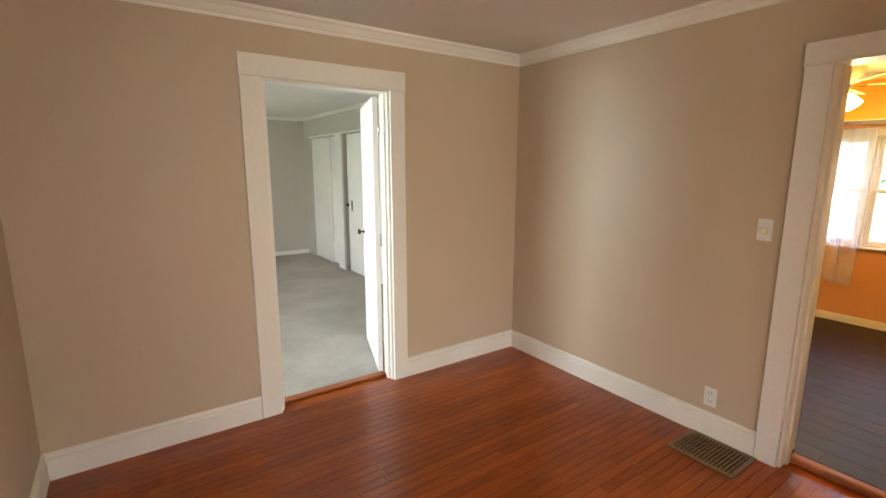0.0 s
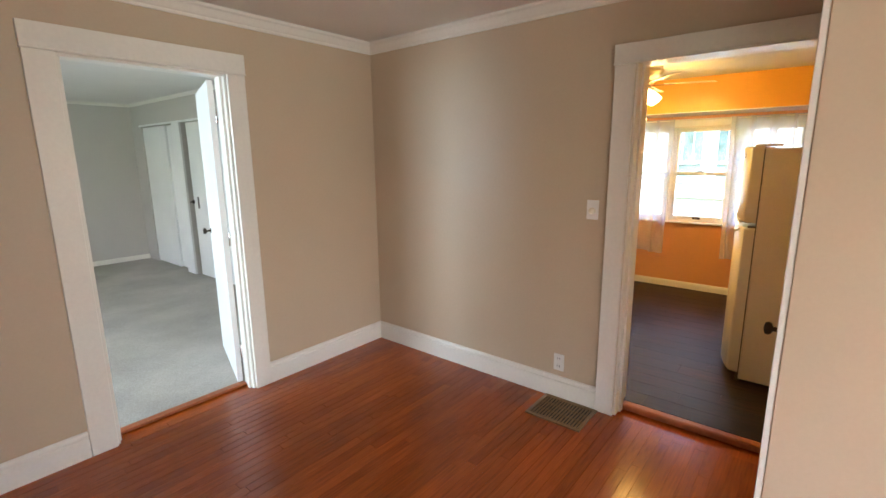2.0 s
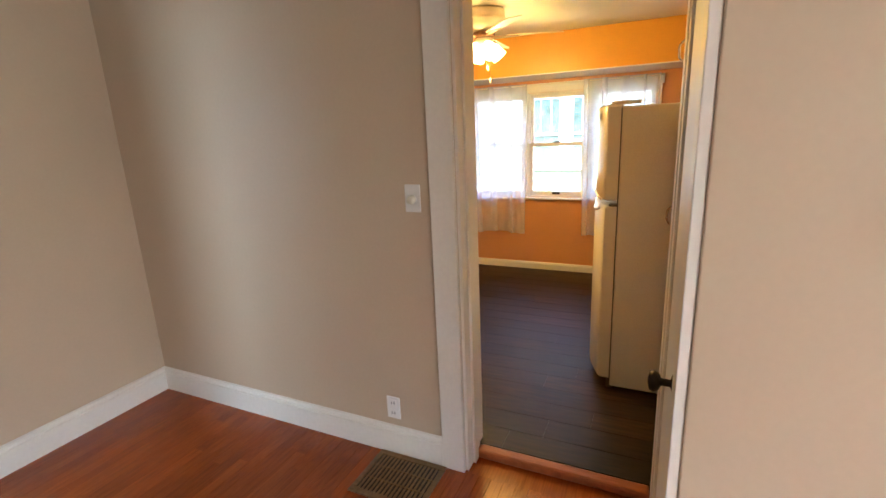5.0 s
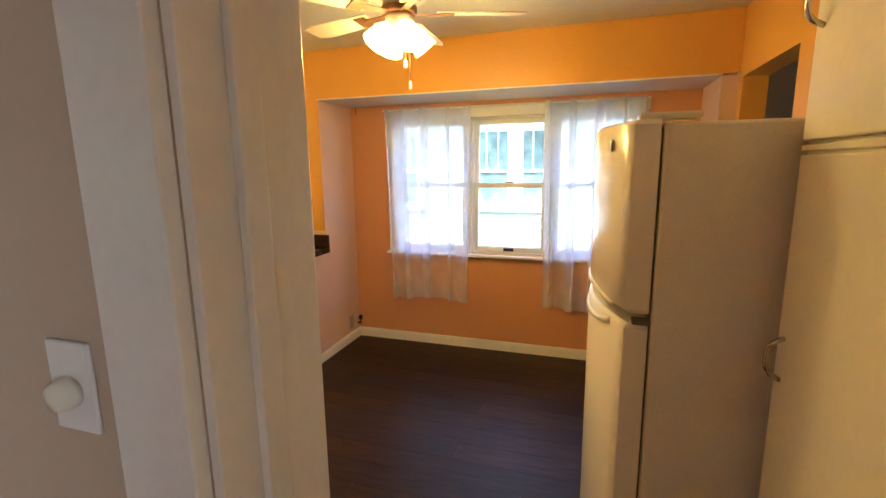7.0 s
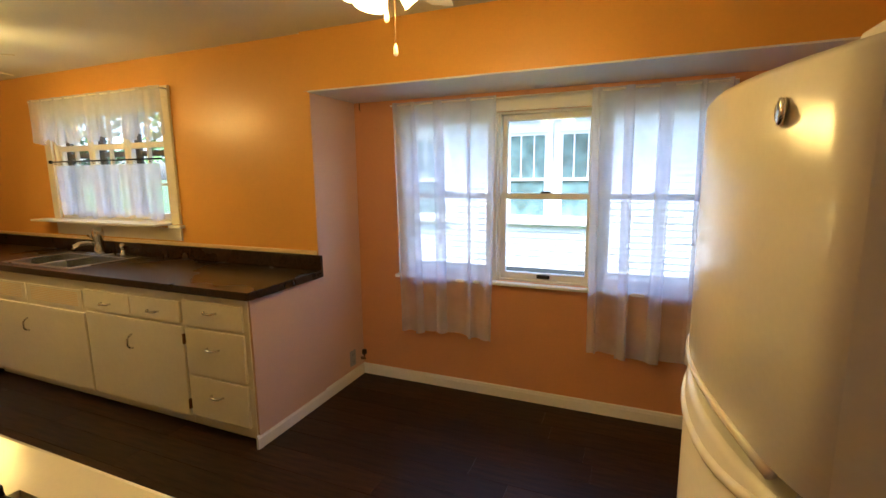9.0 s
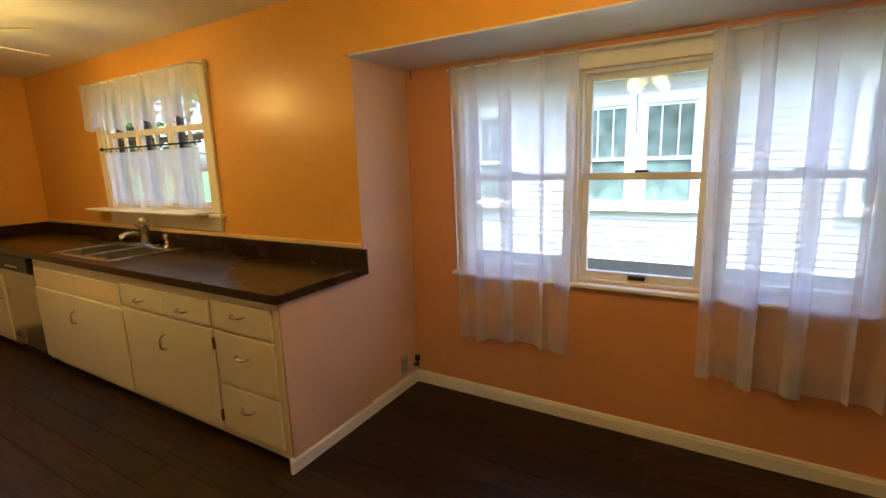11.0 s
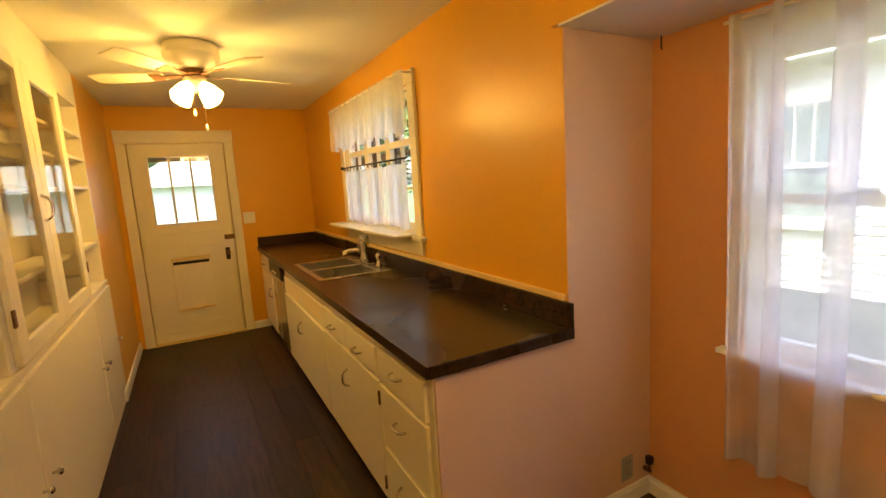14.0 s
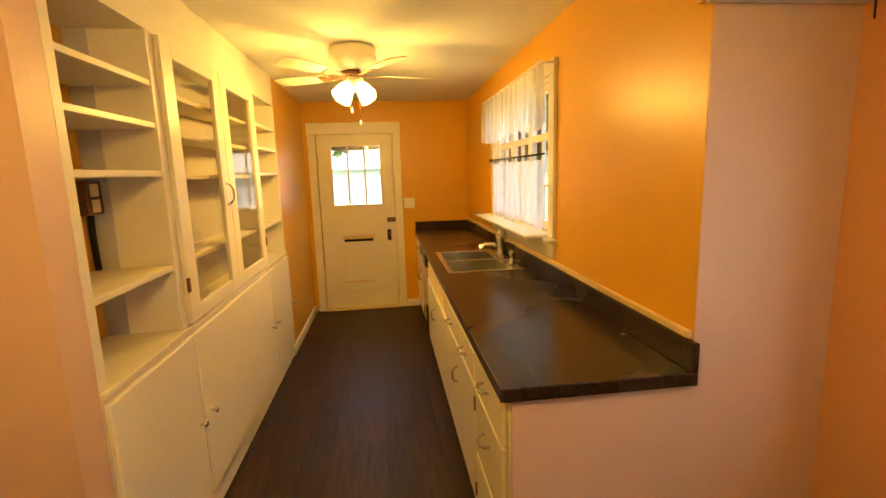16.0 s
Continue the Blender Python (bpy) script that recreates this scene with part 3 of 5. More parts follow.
def casement_row(y0, y1, z0, z1, n=3):
    """A row of casements, each two panes wide and three high, with a heavy upper bar and storm sashes outside."""
    root = thing("window_sink", (5.40, (y0 + y1) / 2, z0), "white three-part small-pane window over the sink", "window", kind="structure")
    part("window_frame", boxes((5.376, 5.49, y0, y0 + 0.02, z0, z1), (5.376, 5.49, y1 - 0.02, y1, z0, z1), (5.376, 5.49, y0 + 0.02, y1 - 0.02, z0, z0 + 0.02), (5.376, 5.49, y0 + 0.02, y1 - 0.02, z1 - 0.02, z1), bevel=0.002), TRIM, root)
    a, w = y0 + 0.02, (y1 - y0 - 0.04) / n
    for k in range(n):
        l, r = a + w * k + 0.002, a + w * (k + 1) - 0.002
        b, c = z0 + 0.022, z1 - 0.022
        sash = part("sash", boxes((5.395, 5.43, l, l + 0.036, b, c), (5.395, 5.43, r - 0.036, r, b, c), (5.395, 5.43, l + 0.036, r - 0.036, b, b + 0.05), (5.395, 5.43, l + 0.036, r - 0.036, c - 0.04, c), bevel=0.003), TRIM, root)
        part("cross_bar", boxes((5.395, 5.43, l + 0.036, r - 0.036, 1.715, 1.757), bevel=0.003), TRIM, sash)
        part("muntin", boxes((5.400, 5.425, l + 0.036, r - 0.036, 1.44, 1.458), bevel=0.003), TRIM, sash)
        for p, q in ((b + 0.05, 1.44), (1.458, 1.715), (1.757, c - 0.04)):
            part("muntin", boxes((5.400, 5.425, (l + r) / 2 - 0.010, (l + r) / 2 + 0.010, p, q), bevel=0.003), TRIM, sash)
            pane = part("pane", boxes((5.411, 5.414, l + 0.034, r - 0.034, p - 0.002, q + 0.002)), GLASS, sash)
            pane.visible_shadow = False
        storm = part("storm_sash", boxes((5.452, 5.478, l + 0.002, l + 0.055, b, c), (5.452, 5.478, r - 0.055, r - 0.002, b, c), (5.452, 5.478, l + 0.055, r - 0.055, 1.66, 1.70), (5.452, 5.478, l + 0.055, r - 0.055, c - 0.05, c), (5.452, 5.478, l + 0.055, r - 0.055, b, b + 0.03), bevel=0.003), DARKSASH, root, "dark weathered storm sash")
    return root


casement_row(4.04, 5.36, 1.165, 2.05)
t = thing("window_sink_trim", (5.375, 4.72, 1.16), "cream painted trim and stool of the sink window", "window trim", kind="structure")
part("side_casing", boxes((5.355, 5.375, 3.955, 4.04, 1.165, 2.05), bevel=0.003), CREAM, t)
part("side_casing", boxes((5.355, 5.375, 5.36, 5.445, 1.165, 2.05), bevel=0.003), CREAM, t)
part("head_casing", boxes((5.353, 5.375, 3.95, 5.45, 2.05, 2.125), bevel=0.003), CREAM, t)
part("window_sill", boxes((5.235, 5.375, 4.06, 5.56, 1.156, 1.172), (5.335, 5.375, 3.93, 4.06, 1.137, 1.160), bevel=0.004), WHITE, t, "white board laid on the window stool")
part("apron", boxes((5.357, 5.375, 3.96, 5.43, 1.045, 1.136), bevel=0.003), CREAM, t)

for y0, y1 in ((3.9, 5.5), (6.2, 7.8)):
    sash_window("window_bedroom", "x", -2.13, -1, y0, y1, 0.55, 2.1, 1.3, "white bedroom window", lift=False)
sash_window("window_living_west", "x", -3.65, -1, -3.3, -0.9, 0.6, 2.2, 1.4, "broad white living room window", lift=False)
for x0, x1 in ((-2.6, -0.9), (-0.2, 1.5)):
    sash_window("window_living_south", "y", -4.05, -1, x0, x1, 0.7, 2.1, 1.4, "white living room window", lift=False)

# ---- kitchen: sink run ----


def pull(parent, x, y, z, vertical=False, material=CHROME):
    """A bowed bar handle on two feet, on a face that looks towards -x."""
    pts = []
    for k in range(9):
        s = -1 + 2 * k / 8
        off = 0.030 * (1 - s ** 4)
        pts.append((x - off, y, z + 0.045 * s) if vertical else (x - off, y + 0.045 * s, z))
    part("handle", tube(pts, 0.0062), material, parent, "small bowed chrome handle")


FX = 4.785
unit = thing("drawer_cabinet", (5.05, 3.06, 0), "cream painted base cabinet with three drawers", "cabinet", group="base cabinets")
part("body", boxes((FX, 5.37, 2.780, 3.250, 0.10, 0.872), (FX + 0.06, 5.37, 2.80, 3.250, KF, 0.10), bevel=0.003), CREAM, unit)
for z0, z1 in ((0.688, 0.832), (0.405, 0.672), (0.145, 0.388)):
    dr = part("drawer_front", boxes((FX - 0.018, FX - 0.001, 2.81, 3.242, z0, z1), bevel=0.004), CREAM, unit)
    pull(dr, FX - 0.018, 3.03, z0 + 0.62 * (z1 - z0))
unit = thing("door_cabinet", (5.05, 3.78, 0), "cream painted base cabinet with two small drawers over a door", "cabinet", group="base cabinets")
part("body", boxes((FX, 5.37, 3.252, 4.133, 0.10, 0.872), (FX + 0.06, 5.37, 3.252, 4.133, KF, 0.10), bevel=0.003), CREAM, unit)
for y0, y1 in ((3.275, 3.690), (3.697, 4.118)):
    dr = part("drawer_front", boxes((FX - 0.018, FX - 0.001, y0, y1, 0.69, 0.815), bevel=0.004), CREAM, unit)
    pull(dr, FX - 0.018, (y0 + y1) / 2, 0.742)
dr = part("door", boxes((FX - 0.018, FX - 0.001, 3.262, 4.122, 0.135, 0.672), bevel=0.004), CREAM, unit)
pull(dr, FX - 0.018, 3.70, 0.53, True)
for z in (0.21, 0.60):
    part("hinge", boxes((FX - 0.022, FX - 0.004, 3.253, 3.263, z - 0.03, z + 0.03), bevel=0.002), BRASSY, dr)
unit = thing("sink_cabinet", (5.05, 4.85, 0), "cream painted sink cabinet with pierced vent panels over a door", "cabinet", group="base cabinets")
part("body", boxes((FX, 5.37, 4.135, 5.39, 0.10, 0.725), (FX, 4.82, 4.135, 5.39, 0.725, 0.872), (FX + 0.06, 5.37, 4.135, 5.39, KF, 0.10), bevel=0.002), CREAM, unit)
for y0, y1 in ((4.16, 4.75), (4.78, 5.37)):
    vp = part("vent_panel", boxes((FX - 0.010, FX - 0.001, y0, y1, 0.675, 0.80), bevel=0.003), CREAM, unit)
    part("mesh_inset", boxes(*[(FX - 0.0115, FX - 0.0095, y0 + 0.04, y1 - 0.04, 0.694 + 0.012 * k, 0.699 + 0.012 * k) for k in range(8)]), YTRIM, vp)
dr = part("door", boxes((FX - 0.018, FX - 0.001, 4.145, 5.38, 0.13, 0.655), bevel=0.004), CREAM, unit)
pull(dr, FX - 0.018, 4.78, 0.51, True)

dw = thing("dishwasher", (5.05, 5.77, 0), "stainless dishwasher with a black control strip under the worktop", "dishwasher")
part("tub", boxes((FX + 0.03, 5.37, 5.395, 5.995, 0.02, 0.87)), BLACK, dw)
part("door", boxes((FX - 0.012, FX + 0.03, 5.398, 5.992, 0.13, 0.735), bevel=0.006), STEEL, dw)
part("control_panel", boxes((FX - 0.035, FX + 0.03, 5.398, 5.992, 0.742, 0.868), bevel=0.014), BLACK, dw, "glossy black control strip")
part("toe_panel", boxes((FX + 0.02, FX + 0.03, 5.398, 5.992, 0.02, 0.125)), BLACK, dw)
part("latch", boxes((FX - 0.045, FX - 0.03, 5.59, 5.80, 0.775, 0.79), bevel=0.005), STEEL, dw)
unit = thing("end_cabinet", (5.05, 6.38, 0), "narrow cream base cabinet beside the dishwasher", "cabinet", group="base cabinets")
part("body", boxes((FX, 5.37, 6.0, 6.695, 0.10, 0.872), (FX + 0.06, 5.37, 6.0, 6.695, KF, 0.10), bevel=0.003), CREAM, unit)
dr = part("drawer_front", boxes((FX - 0.018, FX - 0.001, 6.03, 6.66, 0.70, 0.82), bevel=0.004), CREAM, unit)
pull(dr, FX - 0.018, 6.38, 0.76)
dr = part("door", boxes((FX - 0.018, FX - 0.001, 6.03, 6.66, 0.13, 0.68), bevel=0.004), CREAM, unit)
pull(dr, FX - 0.018, 6.09, 0.52, True)
solid("peninsula_end_panel", boxes((4.790, 5.375, 2.766, 2.779, KF, 0.872)), PINK, "pinkish beige painted panel closing the cabinet end", "panel", kind="structure")

# worktop with a hole for the sink
top = thing("worktop", (5.06, 4.7, 0.874), "dark mottled laminate worktop with a raised back edge", "worktop")
slab = bmesh.new()
SX0, SX1, SY0, SY1 = 4.83, 5.29, 4.345, 5.095
for r in ((4.755, SX0, 2.742, 6.695), (SX1, 5.370, 2.742, 6.695), (SX0, SX1, 2.742, SY0), (SX0, SX1, SY1, 6.695)):
    bm_box(slab, r[0], r[1], r[2], r[3], 0.874, 0.914)
bmesh.ops.remove_doubles(slab, verts=slab.verts, dist=0.0005)
part("slab", slab, TOP, top)
part("front_edge", boxes((4.749, 4.757, 2.738, 6.695, 0.872, 0.9155), (4.757, 5.372, 2.736, 2.744, 0.872, 0.9155), bevel=0.004), TOP, top)
part("upstand", boxes((5.350, 5.373, 2.738, 6.695, 0.915, 1.008), (4.760, 5.350, 6.672, 6.695, 0.915, 1.008), bevel=0.004), TOP, top)
solid("counter_trim_strip", boxes((5.357, 5.375, 2.78, 6.67, 1.009, 1.034), bevel=0.004), YTRIM, "yellowed wooden strip above the worktop", "moulding", kind="structure")

sink = thing("kitchen_sink", (5.06, 4.72, 0.914), "double-bowl stainless steel sink set in the worktop", "sink")
rim = bmesh.new()
for r in ((4.815, 4.85, 4.33, 5.11), (5.215, 5.305, 4.33, 5.11), (4.85, 5.215, 4.33, 4.365), (4.85, 5.215, 4.705, 4.735), (4.85, 5.215, 5.075, 5.11)):
    bm_box(rim, *r, 0.914, 0.921, bevel=0.003)
part("rim", rim, STEEL, sink)
for y0, y1 in ((4.365, 4.705), (4.735, 5.075)):
    bowl = part("bowl", boxes((4.848, 4.852, y0, y1, 0.755, 0.916), (5.213, 5.217, y0, y1, 0.755, 0.916), (4.85, 5.215, y0 - 0.002, y0 + 0.002, 0.755, 0.916), (4.85, 5.215, y1 - 0.002, y1 + 0.002, 0.755, 0.916), (4.848, 5.217, y0, y1, 0.750, 0.756)), STEEL, sink)
    part("drain", lathe([(0.045, 0.7565), (0.045, 0.7585), (0.03, 0.758), (0.01, 0.757)], (5.03, (y0 + y1) / 2, 0)), DARKM, bowl)
tap = thing("faucet", (5.26, 4.74, 0.921), "chrome single-lever kitchen faucet on the sink", "faucet")
part("base_plate", boxes((5.235, 5.285, 4.61, 4.87, 0.921, 0.931), bevel=0.005), CHROME, tap)
part("body", lathe([(0.038, 0.931), (0.036, 0.955), (0.030, 0.985), (0.033, 1.03), (0.040, 1.06), (0.041, 1.095), (0.032, 1.122), (0.010, 1.132)], (5.26, 4.74, 0)), CHROME, tap)
part("spout", tube([(5.25, 4.75, 1.0), (5.20, 4.765, 1.018), (5.15, 4.78, 1.016), (5.115, 4.79, 0.998), (5.108, 4.793, 0.98)], 0.016, 10), CHROME, tap)
part("lever", tube([(5.262, 4.76, 1.03), (5.262, 4.82, 1.045), (5.26, 4.865, 1.065)], 0.009), CHROME, tap)
spray = thing("spray_head", (5.265, 4.48, 0.921), "small chrome spray head beside the faucet", "spray head")
part("collar", lathe([(0.022, 0.921), (0.022, 0.935), (0.014, 0.945), (0.012, 0.965)], (5.265, 4.48, 0)), CHROME, spray)
part("nozzle", lathe([(0.010, 0.965), (0.016, 0.985), (0.019, 1.005), (0.010, 1.018)], (5.265, 4.48, 0)), CHROME, spray)

# ---- built-in cupboard ----
CX = 3.60
cup = thing("built_in_cupboard", (3.35, 4.15, 0), "cream built-in cupboard with open shelves and two glazed doors", "cupboard")
part("carcass", boxes((2.98, CX, 2.862, 5.40, KF, 0.15), (2.98, CX - 0.002, 2.862, 5.40, 0.15, 0.925), bevel=0.002), CREAM, cup)
part("ledge", boxes((2.98, CX + 0.012, 2.862, 5.40, 0.925, 0.945), bevel=0.004), CREAM, cup)
part("top_board", boxes((2.98, CX, 2.862, 5.40, 2.10, CK - 0.002)), CREAM, cup)
for y0, y1 in ((2.862, 2.905), (3.425, 3.49), (4.735, 4.80), (5.37, 5.40)):
    part("upright", boxes((2.98, CX, y0, y1, 0.945, 2.10), bevel=0.003), CREAM, cup)
part("back_panel", boxes((3.300, 3.318, 2.862, 5.40, 0.945, 2.10)), PEACH, cup)
for y0, y1 in ((2.905, 3.425), (4.80, 5.37)):
    for z in (1.205, 1.575, 1.755, 1.91):
        part("shelf", boxes((3.319, CX - 0.006, y0, y1, z - 0.011, z + 0.011), bevel=0.003), CREAM, cup)
for z in (1.20, 1.56, 1.74, 1.90):
    part("shelf", boxes((3.319, CX - 0.03, 3.49, 4.735, z - 0.010, z + 0.010), bevel=0.003), CREAM, cup)
for y0, y1, hy in ((3.475, 4.110, 4.06), (4.114, 4.745, 4.17)):
    gd = part("glazed_door", boxes((CX, CX + 0.022, y0, y0 + 0.10, 0.955, 2.095), (CX, CX + 0.022, y1 - 0.095, y1, 0.955, 2.095), (CX, CX + 0.022, y0 + 0.10, y1 - 0.095, 0.955, 1.02), (CX, CX + 0.022, y0 + 0.10, y1 - 0.095, 2.03, 2.095), bevel=0.003), CREAM, cup)
    pn = part("pane", boxes((CX + 0.008, CX + 0.012, y0 + 0.096, y1 - 0.091, 1.016, 2.034)), CABGLASS, gd)
    pn.visible_shadow = False
    if hy < 4.12:
        part("handle", tube([(CX + 0.022 + 0.032 * (1 - s ** 4), hy, 1.47 + 0.055 * s) for s in [-1 + k / 4 for k in range(9)]], 0.0065), CHROME, gd, "bowed chrome handle")
    part("hinge", boxes((CX + 0.018, CX + 0.026, (y0 if hy < 4.12 else y1) - 0.012, (y0 if hy < 4.12 else y1) + 0.012, 1.09, 1.15), bevel=0.002), BRASSY, gd)
for y0, y1, knobs in ((2.87, 3.475, (3.43,)), (3.49, 4.745, (3.555, 4.695)), (4.765, 5.392, (4.81, 5.35))):
    ld = part("door", boxes((CX - 0.001, CX + 0.018, y0, y1, 0.16, 0.905), bevel=0.004), CREAM, cup)
    for ky in knobs:
        part("knob", lathe([(0.005, 0.0), (0.005, 0.012), (0.013, 0.018), (0.014, 0.024), (0.009, 0.031)], (CX + 0.018, ky, 0.525), "x", 14), CHROME, ld, "small chrome knob")
oc = thing("outlet_box", (3.32, 3.46, 1.52), "old brown surface outlet box with a cable on the shelf back", "outlet")
bx = part("box", boxes((3.319, 3.375, 3.325, 3.42, 1.43, 1.555), bevel=0.004), BRASSY, oc)
part("receptacle", boxes((3.375, 3.379, 3.345, 3.395, 1.44, 1.487), (3.375, 3.379, 3.345, 3.395, 1.498, 1.545), bevel=0.004), YTRIM, bx)
part("cable", tube([(3.34, 3.39, 1.43), (3.334, 3.395, 1.36), (3.334, 3.40, 1.216)], 0.012), BLACK, oc)

# ---- refrigerator, pantry, stove ----
fr = thing("refrigerator", (3.95, 0.45, 0), "white top-freezer refrigerator with a bowed front and textured sides", "refrigerator")
part("cabinet", boxes((3.585, 4.34, 0.125, 0.684, 0.055, 1.612), bevel=0.008), TEXTURED, fr)
part("gasket", boxes((3.60, 4.325, 0.684, 0.69, 0.09, 1.603)), GASKET, fr)


def bowed_door(z0, z1):
    """A door whose front bows out across its width."""
    bm = bmesh.new()
    n = 16
    rows = []
    for z, inset in ((z0, 0.010), (z0 + 0.012, 0.0), (z1 - 0.012, 0.0), (z1, 0.010)):
        ring = [(3.585 + inset, 0.69)]
        for k in range(n + 1):
            s = -1 + 2 * k / n
            ring.append((3.9625 + (0.3775 - inset) * s, 0.748 + 0.090 * (1 - s * s) - inset))
        ring.append((4.34 - inset, 0.69))
        rows.append([bm.verts.new((x, y, z)) for x, y in ring])
    for a, b in zip(rows, rows[1:]):
        for k in range(len(a) - 1):
            bm.faces.new((a[k], a[k + 1], b[k + 1], b[k])).smooth = 0 < k < len(a) - 2
        bm.faces.new((a[-1], a[0], b[0], b[-1]))
    bm.faces.new(rows[0])
    bm.faces.new(rows[-1])
    bmesh.ops.recalc_face_normals(bm, faces=bm.faces)
    return bm


fz = part("freezer_door", bowed_door(1.132, 1.622), ENAMEL, fr)
fd = part("fridge_door", bowed_door(0.10, 1.105), ENAMEL, fr)
part("handle", tube([(3.66 + 0.60 * k / 12, 0.748 + 0.090 * (1 - (-0.8 + 1.6 * k / 12) ** 2) - 0.002, 1.088 - 0.035 * (1 - abs(-1 + 2 * k / 12) ** 3)) for k in range(13)], 0.010), ENAMEL, fd, "bowed white door handle")
part("handle", tube([(3.66 + 0.60 * k / 12, 0.748 + 0.090 * (1 - (-0.8 + 1.6 * k / 12) ** 2) - 0.002, 1.135 + 0.02 * (1 - abs(-1 + 2 * k / 12) ** 3)) for k in range(13)], 0.008), ENAMEL, fz, "bowed white door handle")
part("badge", lathe([(0.016, 0.0), (0.016, 0.004), (0.01, 0.006)], (3.70, 0.795, 1.565), "y", 16), CHROME, fz, "round chrome badge")
part("hinge_cap", boxes((3.60, 3.68, 0.60, 0.74, 1.622, 1.638), bevel=0.005), ENAMEL, fr)
part("middle_hinge", boxes((3.578, 3.62, 0.685, 0.730, 1.105, 1.116), bevel=0.003), GASKET, fr)
part("toe_grille", boxes((3.60, 4.325, 0.675, 0.705, KF, 0.085), bevel=0.004), GASKET, fr)
for x in (3.60, 4.28):
    part("foot", boxes((x, x + 0.04, 0.14, 0.18, KF, 0.055), bevel=0.003), GASKET, fr)

pn = thing("pantry_cabinet", (3.2, 0.26, 0), "tall cream painted pantry cabinet beside the refrigerator", "cabinet")
part("body", boxes((2.905, 3.565, 0.115, 0.40, KF, CK - 0.003), bevel=0.003), CREAM, pn)
for z0, z1, hz in ((0.12, 1.53, 1.08), (1.56, 2.27, 1.83)):
    pd = part("door", boxes((2.965, 3.545, 0.400, 0.419, z0, z1), bevel=0.004), CREAM, pn)
    part("handle", tube([(3.505, 0.419 + 0.032 * (1 - s ** 4), hz + 0.05 * s) for s in [-1 + k / 4 for k in range(9)]], 0.006), CHROME, pd, "bowed metal handle")
part("mould", boxes((2.905, 3.565, 0.40, 0.412, 1.538, 1.552), bevel=0.003), CREAM, pn)

st = thing("gas_stove", (3.2, 2.05, 0), "white enamel gas stove with black cast grates", "stove")
part("body", boxes((2.905, 3.515, 1.665, 2.425, KF, 0.878), bevel=0.004), ENAMEL, st)
part("oven_door", boxes((3.517, 3.548, 1.675, 2.415, 0.20, 0.74), bevel=0.006), BLACK, st, "black glass oven door")
part("control_panel", boxes((3.517, 3.552, 1.672, 2.418, 0.75, 0.878), bevel=0.006), BLACK, st)
topbm = wall_bm("x", 0.88, 0.918, 1.655, 2.435, 2.905, 3.548, [(1.72, 1.995, 3.00, 3.46), (2.105, 2.37, 3.00, 3.46)])
for v in topbm.verts:
    v.co = (v.co.z, v.co.y, v.co.x)
bmesh.ops.recalc_face_normals(topbm, faces=topbm.faces)
cook = part("cooktop", topbm, ENAMEL, st, "white enamel cooktop with two burner wells")
part("rounded_nose", tube([(3.548, 1.657, 0.9015), (3.548, 2.433, 0.9015)], 0.0158, 12), ENAMEL, cook)
part("backguard", boxes((2.905, 2.96, 1.66, 2.43, 0.918, 1.06), bevel=0.01), ENAMEL, st)
for y0, y1 in ((1.72, 1.995), (2.105, 2.37)):
    part("burner_well", boxes((3.0, 3.46, y0, y1, 0.882, 0.892)), BLACK, cook)
    for cx in (3.11, 3.33):
        cy = (y0 + y1) / 2
        part("burner", lathe([(0.05, 0.892), (0.05, 0.905), (0.035, 0.915), (0.01, 0.917)], (cx, cy, 0)), IRON, cook)
        g = bmesh.new()
        tube([(cx - 0.10, y0 + 0.01, 0.925), (cx + 0.10, y0 + 0.01, 0.925), (cx + 0.10, y1 - 0.01, 0.925), (cx - 0.10, y1 - 0.01, 0.925), (cx - 0.10, y0 + 0.01, 0.925)], 0.006, 8, g)
        for k in range(8):
            a = math.pi * k / 4
            e = Vector((cx + 0.10 * max(-1, min(1, 1.42 * math.cos(a))), cy + ((y1 - y0) / 2 - 0.01) * max(-1, min(1, 1.42 * math.sin(a))), 0.925))
            c0 = Vector((cx, cy, 0.925))
            tube([e, e.lerp(c0, 0.02) + Vector((0, 0, 0.022)), e.lerp(c0, 0.12) + Vector((0, 0, 0.033)), e.lerp(c0, 0.30) + Vector((0, 0, 0.030)), e.lerp(c0, 0.48) + Vector((0, 0, 0.016)), e.lerp(c0, 0.74) + Vector((0, 0, 0.014))], 0.0052, 6, g)
        for sx in (-0.10, 0.10):
            for yy in (y0 + 0.01, y1 - 0.01):
                tube([(cx + sx, yy, 0.892), (cx + sx, yy, 0.925)], 0.006, 6, g)
        part("grate", g, IRON, cook, "black cast-iron grate")
for k in range(5):
    part("knob", lathe([(0.019, 0.0), (0.021, 0.006), (0.017, 0.024), (0.006, 0.026)], (3.552, 1.76 + 0.145 * k, 0.815), "x", 14), BLACK, st)

